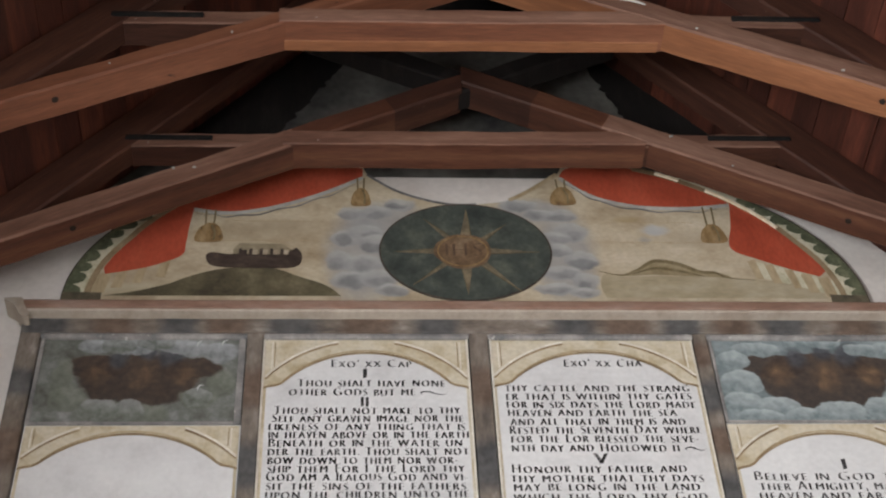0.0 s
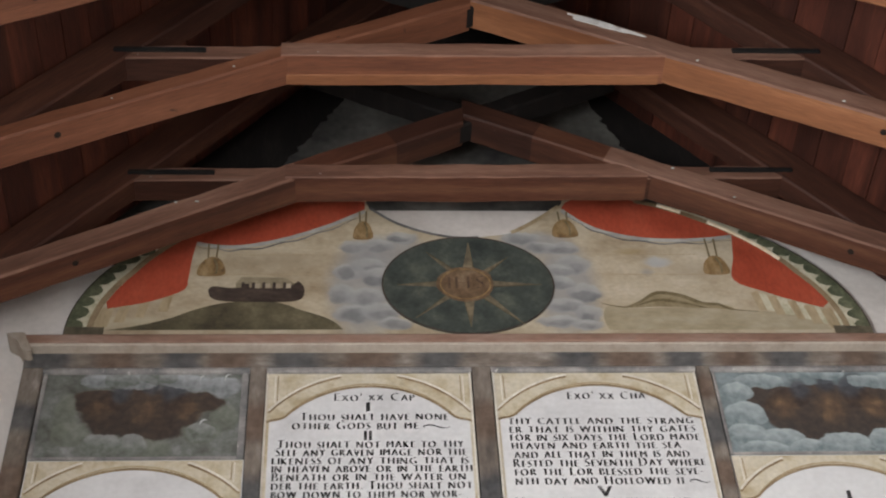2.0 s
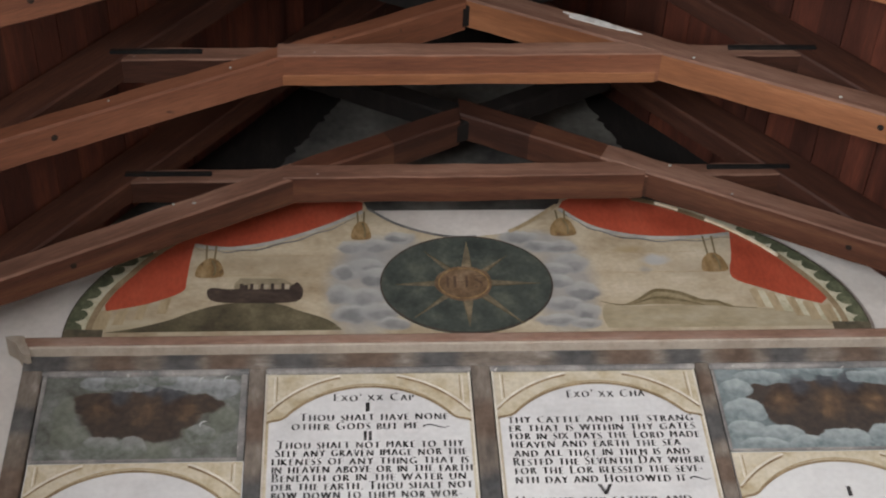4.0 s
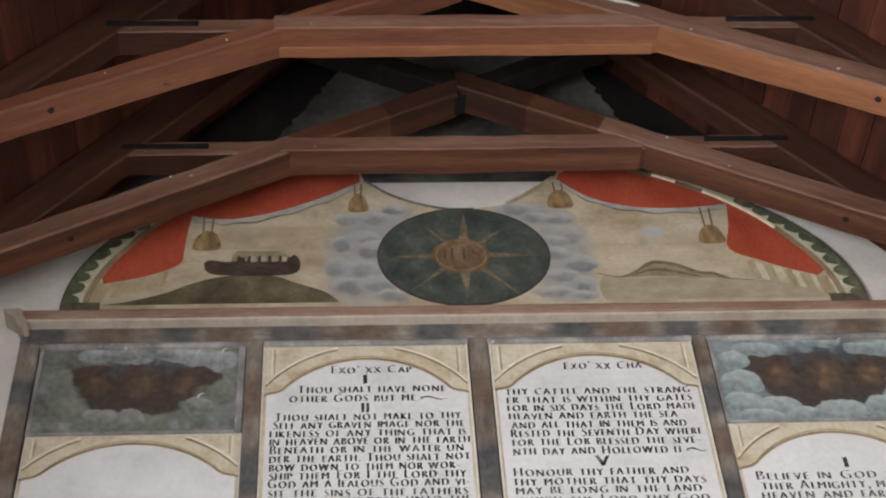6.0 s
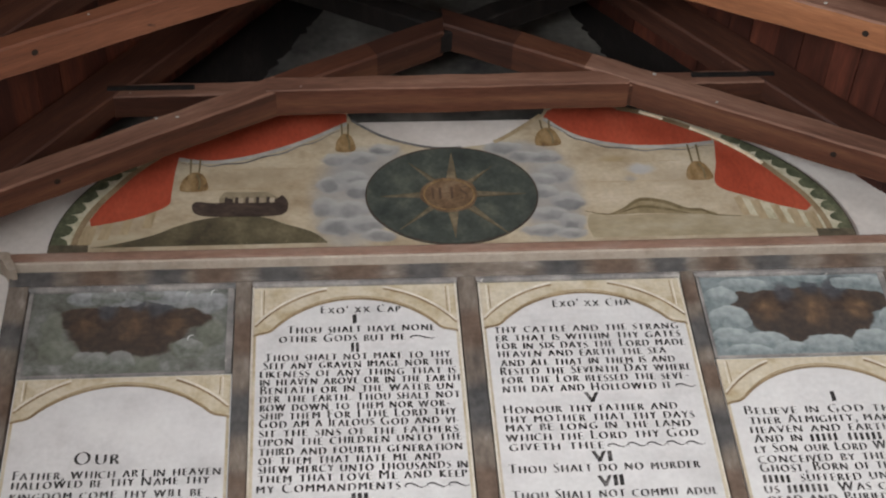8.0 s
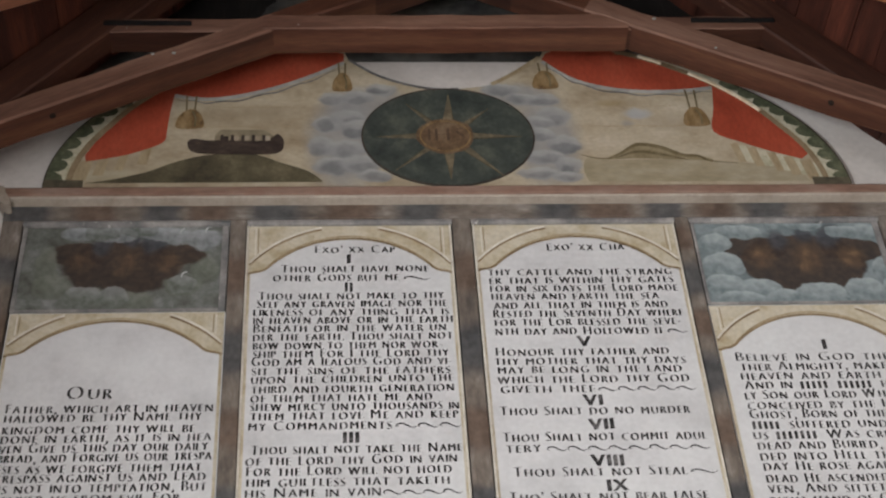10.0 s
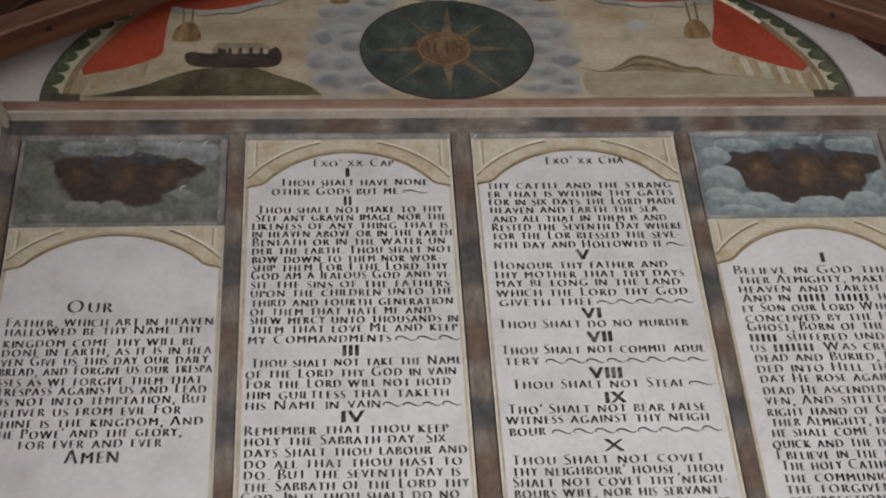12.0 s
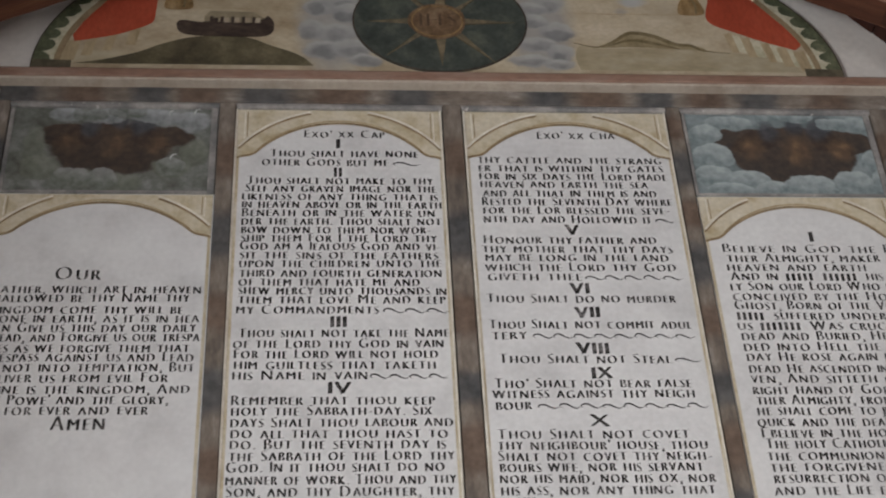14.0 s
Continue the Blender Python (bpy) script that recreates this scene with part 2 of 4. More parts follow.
RIDGE_PAINT = material("brown_olive_ridge", [(0.3, (0.17, 0.13, 0.07)), (0.5, (0.25, 0.20, 0.115)), (0.7, (0.34, 0.28, 0.18))], (9, 9, 9), 60, 0.15, 0.78, 0.1)
RIDGE_LINE = material("olive_brown_line", [(0.3, (0.104, 0.076, 0.036)), (0.5, (0.152, 0.116, 0.060)), (0.7, (0.224, 0.176, 0.104))], (12, 12, 12), 60, 0.15, 0.78, 0.1)
FLOOR = material("stone_floor", [(0.3, (0.20, 0.18, 0.16)), (0.6, (0.32, 0.29, 0.26))], (2, 2, 2), 40, 0.12, 0.8, 0.2)


MARBLE_GROUND = [(0.30, (0.090, 0.076, 0.066)), (0.45, (0.150, 0.122, 0.100)), (0.58, (0.205, 0.172, 0.145)), (0.70, (0.30, 0.27, 0.24))]
INKBLUE, ASH = (0.036, 0.040, 0.046), (0.105, 0.108, 0.110)
RUSSET, CLAY = (0.085, 0.054, 0.038), (0.185, 0.125, 0.092)


def marbled(name, scale, bands, upright):
    """Streaky marbling in soft bands of slate and russet; a band: middle, half length, whether it is slate."""
    rows = []
    for mid, half_long, slate in bands:
        at = (0, mid, 9.0, half_long) if upright else (mid, 5.76, half_long, 9.0)
        rows.append((*at, *((INKBLUE, ASH) if slate else (RUSSET, CLAY)), 0.6, 0.0, 0.80))
    return painted(name, MARBLE_GROUND, scale, rows, 0.030, 0.75, 90, 0.16, 24.0)


FRIEZE = marbled("marbled_frieze", (7, 5, 16), [(-1.66, 0.13, True), (-1.40, 0.11, False), (-1.145, 0.10, True), (-0.955, 0.12, False), (-0.695, 0.14, True), (-0.40, 0.15, False), (-0.13, 0.12, True),
                                                (0.405, 0.12, True), (0.63, 0.13, False), (0.85, 0.11, True), (1.06, 0.10, False), (1.27, 0.12, True), (1.56, 0.12, False)], False)


# ---- builders ----
def mesh_of(name, bm, mat):
    bmesh.ops.recalc_face_normals(bm, faces=bm.faces)
    me = bpy.data.meshes.new(name)
    bm.to_mesh(me)
    bm.free()
    me.materials.append(mat)
    return me


def part(name, bm, mat, parent=None, label="", at=None):
    ob = new(name, mesh_of(name, bm, mat) if isinstance(bm, bmesh.types.BMesh) else bm)
    ob.parent = parent
    if at is not None:
        ob.matrix_basis = at
    if label:
        ob["label"] = label
    return ob


def thing(name, label, category, group="", kind="", at=(0, 0, 0)):
    ob = tagged(new(name), label, category, group, kind)
    ob.empty_display_size = 0.1
    ob.location = at
    return ob


def add_box(bm, x0, x1, y0, y1, z0, z1, soft=0.0):
    v = [bm.verts.new((x, y, z)) for x in (x0, x1) for y in (y0, y1) for z in (z0, z1)]
    fs = [bm.faces.new([v[i] for i in f]) for f in ((0, 1, 3, 2), (4, 6, 7, 5), (0, 4, 5, 1), (2, 3, 7, 6), (0, 2, 6, 4), (1, 5, 7, 3))]
    if soft:
        bmesh.ops.bevel(bm, geom=list({e for f in fs for e in f.edges}), offset=soft, segments=2, affect="EDGES")


def box(x0, x1, y0, y1, z0, z1, soft=0.0):
    bm = bmesh.new()
    add_box(bm, x0, x1, y0, y1, z0, z1, soft)
    return bm


def slab(outline, y_front, thick=0.0012):
    """A thin upright sheet of the outline (x, z), its face at y_front towards the nave."""
    bm = bmesh.new()
    front = [bm.verts.new((x, y_front, z)) for x, z in outline]
    back = [bm.verts.new((x, y_front + thick, z)) for x, z in outline]
    bm.faces.new(front)
    bm.faces.new(back[::-1])
    for k in range(len(front)):
        j = (k + 1) % len(front)
        bm.faces.new((front[k], back[k], back[j], front[j]))
    bm.normal_update()
    bmesh.ops.triangulate(bm, faces=[g for g in bm.faces if len(g.verts) > 4])
    return bm


def sheet(outline, y_front):
    """One coat of paint, with no thickness to speak of."""
    bm = bmesh.new()
    bm.faces.new([bm.verts.new((x, y_front, z)) for x, z in outline])
    bm.normal_update()
    return bm


def curve(points, steps=6, closed=False):
    """A smooth line through the points."""
    p = [Vector(q) for q in points]
    n, out = len(p), []
    for k in range(n if closed else n - 1):
        a, b, c, d = ((p[(k + j) % n] if closed else p[min(max(k + j, 0), n - 1)]) for j in (-1, 0, 1, 2))
        for s in range(steps):
            t = s / steps
            out.append(tuple(0.5 * (2 * b + (c - a) * t + (2 * a - 5 * b + 4 * c - d) * t * t + (3 * b - a - 3 * c + d) * t ** 3)))
    if not closed:
        out.append(tuple(p[-1]))
    return out


def ribbon(line, y_front, w, thick=0.0012, taper=False):
    """A thin painted or applied strip along a line (x, z)."""
    left, right, n = [], [], len(line)
    for k, (x, z) in enumerate(line):
        a, b = Vector(line[max(k - 1, 0)]), Vector(line[min(k + 1, n - 1)])
        d = (b - a).normalized()
        h = w / 2 * (max(math.sin(math.pi * (k + 0.3) / (n - 0.4)), 0.15) if taper else 1)
        left.append((x - d.y * h, z + d.x * h))
        right.append((x + d.y * h, z - d.x * h))
    bm = bmesh.new()
    rows = [[bm.verts.new((x, y, z)) for x, z in side] for y in (y_front, y_front + thick) for side in (left, right)]
    for k in range(n - 1):
        for a, b in ((0, 1), (1, 3), (3, 2), (2, 0)):
            bm.faces.new((rows[a][k], rows[a][k + 1], rows[b][k + 1], rows[b][k]))
    for k in (0, -1):
        bm.faces.new((rows[0][k], rows[1][k], rows[3][k], rows[2][k]))
    return bm


def ellipse(cx, cz, a, b, n=40, start=0.0, end=360.0, wobble=0.0, seed=0):
    rnd = random.Random(seed)
    ph = [rnd.uniform(0, 6.28) for _ in range(3)]
    out = []
    for k in range(n if end - start >= 360 else n + 1):
        t = radians(start + (end - start) * k / n)
        w = 1 + wobble * (math.sin(3 * t + ph[0]) + 0.6 * math.sin(5 * t + ph[1]) + 0.4 * math.sin(9 * t + ph[2]))
        out.append((cx + a * w * math.cos(t), cz + b * w * math.sin(t)))
    return out


def beam(length, w, h, soft=0.008, seed=0, steps=10):
    """A squared, slightly uneven timber along x from 0, w deep in y and h high in z, with worn arrises."""
    rnd = random.Random(seed)
    bm = bmesh.new()
    ring = [(soft, 0), (w - soft, 0), (w, soft), (w, h - soft), (w - soft, h), (soft, h), (0, h - soft), (0, soft)]
    rows = []
    for k in range(steps + 1):
        dy, dz, s = rnd.uniform(-0.0016, 0.0016), rnd.uniform(-0.0016, 0.0016), rnd.uniform(-0.0015, 0.0015)
        rows.append([bm.verts.new((length * k / steps, y + dy + s * (1 if y > w / 2 else -1), z + dz + s * (1 if z > h / 2 else -1))) for y, z in ring])
    for a, b in zip(rows, rows[1:]):
        for k in range(8):
            bm.faces.new((a[k], a[(k + 1) % 8], b[(k + 1) % 8], b[k]))
    bm.faces.new(rows[0]), bm.faces.new(rows[-1][::-1])
    return bm


# ---- setting ----
HALF, RIDGE, PITCH = 2.15, 8.36, 1.25
wall = thing("wall_east", "limewashed chancel end wall with dirty grey plaster in the gable", "wall", kind="structure")
half = HALF + 0.5
part("plaster", slab([(-half, 0.0), (half, 0.0), (half, 5.92), (1.05, 6.720), (-1.05, 6.720), (-half, 5.92)], 0.030, 0.57), PLASTER, wall)
# dark grey strip that stands in for the shade behind the collar
part("wall_head", slab([(-half, 5.9205), (-1.05, 6.7205), (1.05, 6.7205), (half, 5.9205), (half, 6.8998), (-half, 6.8998)], 0.032, 0.56), GABLE, wall, "wall head, dark grey for the shade behind the collar")
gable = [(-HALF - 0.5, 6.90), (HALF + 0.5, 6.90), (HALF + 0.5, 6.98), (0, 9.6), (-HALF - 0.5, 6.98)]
part("gable_boarding", slab(gable, 0.034, 0.5), NEARBLACK, wall, "near-black gable boarding")
rnd = random.Random(3)
ragged = []
for side in (1, -1):
    edge = []
    for k in range(44):
        z = 6.88 + 0.026 * k
        lean = 0.35 if side > 0 else 0.53
        edge.append((side * (0.935 - lean * (z - 6.75) + rnd.uniform(-0.016, 0.016)), z + rnd.uniform(-0.008, 0.008)))
    ragged += edge if side > 0 else edge[::-1]
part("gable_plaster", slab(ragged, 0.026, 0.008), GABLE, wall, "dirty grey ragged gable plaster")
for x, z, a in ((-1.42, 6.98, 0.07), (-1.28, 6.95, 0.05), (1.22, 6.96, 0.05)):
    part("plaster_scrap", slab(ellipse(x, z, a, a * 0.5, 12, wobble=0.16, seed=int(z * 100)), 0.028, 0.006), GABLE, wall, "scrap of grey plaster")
for side, name in ((-1, "wall_north"), (1, "wall_south")):
    x0, x1 = sorted((side * HALF, side * (HALF + 0.5)))
    y0, y1 = -5.0, -3.4
    bm = bmesh.new()
    if side > 0:
        add_box(bm, x0, x1, -12.0, 0.029, 0, 5.95)
    else:
        add_box(bm, x0, x1, -12.0, y0, 0, 5.95)
        add_box(bm, x0, x1, y1, 0.029, 0, 5.95)
        add_box(bm, x0, x1, y0, y1, 0, 1.7)
        add_box(bm, x0, x1, y0, y1, 4.1, 5.95)
    tagged(part(name, bm, PLASTER), "plain limewashed side wall with a deep window opening" if side < 0 else "plain limewashed side wall", "wall", kind="structure")
bm = bmesh.new()
add_box(bm, -HALF - 0.5, -1.3, -12.5, -12.0, 0, 9.6)
add_box(bm, 1.3, HALF + 0.5, -12.5, -12.0, 0, 9.6)
add_box(bm, -1.3, 1.3, -12.5, -12.0, 0, 1.2)
add_box(bm, -1.3, 1.3, -12.5, -12.0, 4.8, 9.6)
tagged(part("wall_west", bm, PLASTER), "plain limewashed wall with a wide window opening", "wall", kind="structure")
tagged(part("floor", box(-HALF - 0.5, HALF + 0.5, -12.5, 0.6, -0.2, 0.0), FLOOR), "worn grey stone floor", "floor", kind="structure")

# boarding on the rafters' backs, each board a little uneven
bm = bmesh.new()
rnd = random.Random(5)
angle = math.atan(PITCH)
for side in (-1, 1):
    s, reach = 0.0, (HALF + 0.45) / math.cos(angle)
    while s < reach:
        w = rnd.uniform(0.115, 0.15)
        lift = rnd.uniform(0.0, 0.006)
        quad = []
        for d, up in ((s, 0), (s + w - 0.003, 0), (s + w - 0.003, 0.022), (s, 0.022)):
            q = 0.105 + lift + up
            quad.append((side * (d * math.cos(angle) + q * math.sin(angle)), RIDGE - d * math.sin(angle) + q * math.cos(angle)))
        a = [bm.verts.new((x, -12.0, z)) for x, z in quad]
        b = [bm.verts.new((x, 0.033, z)) for x, z in quad]
        for k in range(4):
            bm.faces.new((a[k], a[(k + 1) % 4], b[(k + 1) % 4], b[k]))
        bm.faces.new(a), bm.faces.new(b[::-1])
        s += w
bm2 = bmesh.new()
for side in (-1, 1):
    quad = []
    for d, q in ((-0.3, 0.16), (4.4, 0.16), (4.4, 0.20), (-0.3, 0.20)):
        quad.append((side * (d * math.cos(angle) + q * math.sin(angle)), RIDGE - d * math.sin(angle) + q * math.cos(angle)))
    a = [bm2.verts.new((x, -12.4, z)) for x, z in quad]
    b = [bm2.verts.new((x, 0.5, z)) for x, z in quad]
    for k in range(4):
        bm2.faces.new((a[k], a[(k + 1) % 4], b[(k + 1) % 4], b[k]))
    bm2.faces.new(a), bm2.faces.new(b[::-1])
roof = thing("ceiling", "dark red-brown boarded roof on steep rafters", "ceiling", kind="structure")
part("boarding", bm, BOARDS, roof)
part("roof_covering", bm2, PEG, roof)

# ---- roof trusses ----
DEEP = 0.140


def two_faced(bm, front, rest, name, parent, label="", at=None, upper=None, shade_from=0.0):
    """A timber whose front face differs from its other faces; light and shade are put into the colours."""
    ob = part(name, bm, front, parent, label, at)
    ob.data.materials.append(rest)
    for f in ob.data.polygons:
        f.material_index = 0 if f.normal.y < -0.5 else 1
    # two darker colour steps towards the peak in place of deepening shade
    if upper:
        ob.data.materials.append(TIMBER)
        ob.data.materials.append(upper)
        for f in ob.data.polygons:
            if f.center.x > shade_from:
                f.material_index = 2 if f.center.x < shade_from + 0.36 else 3
    return ob


def leaning(side, x_low, x_high, z_at, slope, high, seed, front=0.0, deep=DEEP, plumb=False):
    """A timber that rises towards the middle, from x_low to x_high out on its side; z_at: its underside 0.8 m out."""
    tilt = math.atan(slope)
    bm = beam((x_low - x_high) / math.cos(tilt), deep, high * math.cos(tilt), seed=seed, steps=20)
    if side > 0:
        bmesh.ops.transform(bm, matrix=Matrix.Diagonal((1, 1, -1, 1)), verts=bm.verts)
    turn = -math.degrees(tilt) if side < 0 else -180 + math.degrees(tilt)
    m = pose(side * x_low, front, z_at - slope * (x_low - 0.8), 0, turn, 0)
    if plumb:
        last = max(v.co.x for v in bm.verts)
        for v in bm.verts:
            if v.co.x > last - 1e-4:
                v.co.x += ((m @ v.co).x - side * x_high) * side / math.cos(tilt)
    return bm, m


def roof_truss(under, left, right, z_left, z_right):
    """Rafters, a collar and two crossing scissor braces halved into one plane; the front face at y 0.
    left, right: the underside 0.8 m out, slope and upright height of each brace; z_left, z_right: the collar's underside at its joints."""
    t = thing("roof_truss", "reddish old timber scissor truss with a collar across it", "roof truss", "scissor trusses along the roof")
    lean = (z_right - z_left) / 1.53
    drop = -math.degrees(math.atan(lean))
    high = 0.088
    two_faced(beam(1.53, DEEP, high, 0.005, seed=1), FACEWOOD, RUSTWOOD if under is LITWOOD else TIMBER, "collar", t, at=pose(-0.755, 0.0, z_left, 0, drop, 0))
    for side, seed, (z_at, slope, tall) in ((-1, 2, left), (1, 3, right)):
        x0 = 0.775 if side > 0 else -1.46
        # collar stubs behind the braces carry the shade in their colour
        two_faced(beam(0.685 if side > 0 else 0.705, DEEP - 0.026, high - 0.006, 0.005, seed=seed + 12), FACEWOOD, SHADEWOOD, "collar_end", t, "collar end in the shaded timber colour", at=pose(x0, 0.015, z_left + 0.004 + lean * (x0 + 0.755), 0, drop, 0))
        bm, m = leaning(side, 1.96, 0.012 * side, z_at, slope, tall, seed, -0.004 * side, plumb=True)
        # underside colour holds the light from below, weaker on the left brace
        below = RUSTWOOD if side < 0 and under is LITWOOD else under
        two_faced(bm, below if below is RUSTWOOD else FACEWOOD, below, "scissor_brace", t, at=m, upper=SHADEWOOD if under is TIMBER else None, shade_from=1.50)
        # brace end above the crossing; its near-black colour stands for shade
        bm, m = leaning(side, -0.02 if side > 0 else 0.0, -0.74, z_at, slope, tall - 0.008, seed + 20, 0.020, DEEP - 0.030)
        part("brace_head", bm, NEARBLACK, t, "upper end of the brace, near-black for shade", at=m)
        foot = Vector((side * 2.5, 0.012, RIDGE - PITCH * 2.5 - 0.11))
        m = pose(0, 0, 0, 0, -math.degrees(angle), 0) if side < 0 else pose(0, 0, 0, 0, -180 + math.degrees(angle), 0)
        bm = beam(2.46 / math.cos(angle), 0.11, 0.17, seed=seed + 4)
        if side > 0:
            bmesh.ops.transform(bm, matrix=Matrix.Diagonal((1, 1, -1, 1)), verts=bm.verts)
        # rafters take the shaded colour too, for the dim roof around them
        part("rafter", bm, SHADEWOOD, t, at=Matrix.Translation(foot) @ m)
        x0, x1 = sorted((side * 1.05, side * 1.41))
        part("iron_strap", box(x0, x1, 0.002, 0.0155, -0.012, 0.013, 0.003), IRON, t, "black iron strap", at=pose(0, 0, z_left + 0.050 + lean * (side * 1.23 + 0.755), 0, 0, 0))
        bm = bmesh.new()
        bmesh.ops.create_cone(bm, cap_ends=True, segments=14, radius1=0.013, radius2=0.013, depth=0.006)
        bx = 1.565
        part("peg_hole", bm, PEG, t, "dark peg hole", at=pose(side * bx, 0.060, z_at - slope * (bx - 0.8) - 0.0005, 0, side * math.degrees(math.atan(slope)), 0))
        for k in range(2):
            rr = random.Random(seed * 7 + k + int(z_left * 1000))
            px = rr.uniform(0.85, 1.6)
            pz = z_at - slope * (px - 0.8) + tall * rr.uniform(0.15, 0.8)
            part("dust_fleck", slab(ellipse(side * px, pz, rr.uniform(0.003, 0.008), rr.uniform(0.002, 0.004), 9, wobble=0.2, seed=k), -0.0085 - 0.004 * (side > 0), 0.006), HEM, t, "pale fleck of dust")
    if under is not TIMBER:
        # thin strip added under the collar in the lit orange
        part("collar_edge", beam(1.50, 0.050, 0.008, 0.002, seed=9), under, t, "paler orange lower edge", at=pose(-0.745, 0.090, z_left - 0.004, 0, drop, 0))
    return t


rear = roof_truss(TIMBER, (6.478, 0.540, 0.116), (6.542, 0.530, 0.122), 6.524, 6.543)
rear.location = (0, -0.32, 0)
truss = roof_truss(LITWOOD, (6.514, 0.520, 0.090), (6.552, 0.511, 0.128), 6.550, 6.567)
truss.location = (0, -0.92, 0)
for k in range(2, 14):
    copy_thing(truss, pose(0, -0.32 - 0.6 * k, 0))
splash = [(x, z - 0.511 * (x - 0.54)) for x, z in ellipse(0.54, 6.775, 0.135, 0.020, 36, wobble=0.16, seed=4)]
part("whitewash_splash", slab(splash, -0.010, 0.004), LIME, truss, "white limewash splash")

# ---- tablet frame: cornice, frieze, pilasters ----
frame_thing = thing("tablet_frame", "painted wooden frame with cornice, marbled frieze and pilasters", "frame", at=(0, 0.03, 3.7))
frame_thing.location = (0, 0, 0)
L, Rr = -1.75, 1.80


def profile_run(pts, x0, x1):
    """A moulding of the profile (y, z) from x0 to x1."""
    bm = bmesh.new()
    n = 24
    rnd = random.Random(len(pts))
    rows = []
    for k in range(n + 1):
        x, j = x0 + (x1 - x0) * k / n, rnd.uniform(-0.0012, 0.0012)
        rows.append([bm.verts.new((x, y + j, z + j)) for y, z in pts])
    m = len(pts)
    for a, b in zip(rows, rows[1:]):
        for k in range(m):
            bm.faces.new((a[k], a[(k + 1) % m], b[(k + 1) % m], b[k]))
    bm.faces.new(rows[0]), bm.faces.new(rows[-1][::-1])
    return bm


part("cornice_fascia", profile_run([(0.028, 5.860), (0.028, 5.816), (-0.066, 5.816), (-0.070, 5.820), (-0.070, 5.852), (-0.066, 5.860)], L - 0.026, Rr + 0.046), FASCIA, frame_thing, "faded red-brown cornice edge")
part("cornice_cove", profile_run([(0.028, 5.8155), (0.028, 5.800), (-0.020, 5.800), (-0.030, 5.803), (-0.045, 5.806), (-0.056, 5.809), (-0.062, 5.8155)], L - 0.010, Rr + 0.038), CREAM, frame_thing, "cream painted cove")
part("cornice_end", slab(curve([(-1.826, 5.858), (-1.790, 5.866), (-1.755, 5.862), (-1.746, 5.835), (-1.728, 5.800), (-1.718, 5.768), (-1.738, 5.762), (-1.760, 5.785), (-1.782, 5.825)], 4, True), -0.074, 0.10), CREAM, frame_thing, "pinkish cream scrolled cornice end")
part("frieze", profile_run([(0.028, 5.799), (0.028, 5.728), (-0.019, 5.728), (-0.022, 5.731), (-0.022, 5.799)], L, Rr), FRIEZE, frame_thing, "brown, grey and black marbled frieze")
for x0, x1 in ((-1.671, -0.873), (-0.807, -0.005), (0.071, 0.887), (0.945, 1.721)):
    part("bead", profile_run([(0.028, 5.7275), (0.028, 5.705), (-0.008, 5.705), (-0.014, 5.709), (-0.016, 5.716), (-0.014, 5.7275)], x0, x1), GREYWOOD, frame_thing, "worn grey bead")
for x0, x1 in ((L, -1.672), (-0.872, -0.808), (-0.004, 0.070), (0.888, 0.944), (1.722, Rr)):
    bm = box(x0, x1, -0.020, 0.028, 3.30, 5.7275, 0.004)
    bmesh.ops.subdivide_edges(bm, edges=[e for e in bm.edges if abs(e.verts[0].co.z - e.verts[1].co.z) > 1], cuts=12)
    rnd = random.Random(int(x0 * 1000) + 9)
    bands, z, slate = [], 5.72 - rnd.uniform(0.0, 0.2), x0 < -1
    while z > 3.5:
        long = rnd.uniform(0.09, 0.17)
        bands.append((z - long, long * 0.95, slate))
        z -= long * 2 + rnd.choice((0.0, 0.0, 0.06))
        slate = not slate
    part("pilaster", bm, marbled("marbled_pilaster", (16, 5, 6), bands, True), frame_thing, "brown and grey marbled pilaster")
for x0, x1 in ((-0.808, -0.800), (-0.017, -0.009), (0.075, 0.083), (0.877, 0.884)):
    part("edge_strip", box(x0, x1, -0.010, 0.028, 3.30, 5.704, 0.002), PALELINE, frame_thing, "pale edge strip")

# ---- lettering ----
def text_mesh(body, thin=-0.033):
    """Thin strokes of the built-in font: corners and faces of a line of capitals, in the xy plane."""
    data = bpy.data.curves.new("lettering", "FONT")
    data.body, data.size, data.offset, data.resolution_u, data.fill_mode = body, 1.0, thin, 3, "FRONT"
    ob = new("lettering", data)
    dg = bpy.context.evaluated_depsgraph_get()
    dg.update()
    me = bpy.data.meshes.new_from_object(ob.evaluated_get(dg))
    bpy.data.objects.remove(ob)
    co = np.empty(len(me.vertices) * 3)
    me.vertices.foreach_get("co", co)
    faces = [tuple(p.vertices) for p in me.polygons]
    bpy.data.meshes.remove(me)
    return co.reshape(-1, 3), faces


@functools.lru_cache(maxsize=None)
def glyph(c):
    """One capital or mark and how far it moves the pen on."""
    best, least = text_mesh(c), 9.0
    for thin in (-0.033, -0.035, -0.037, -0.039, -0.040):
        co, faces = text_mesh(c, thin)
        area = sum(abs(sum(co[f[k - 1], 0] * co[f[k], 1] - co[f[k], 0] * co[f[k - 1], 1] for k in range(len(f)))) / 2 for f in faces)
        if not 0.2 * least < area < least:
            if least < 9.0:
                break
        best, least = (co, faces), area
    co, faces = best
    after = text_mesh(c + "H")[0][:, 0].max() - text_mesh("H")[0][:, 0].max()
    return co, faces, float(after)


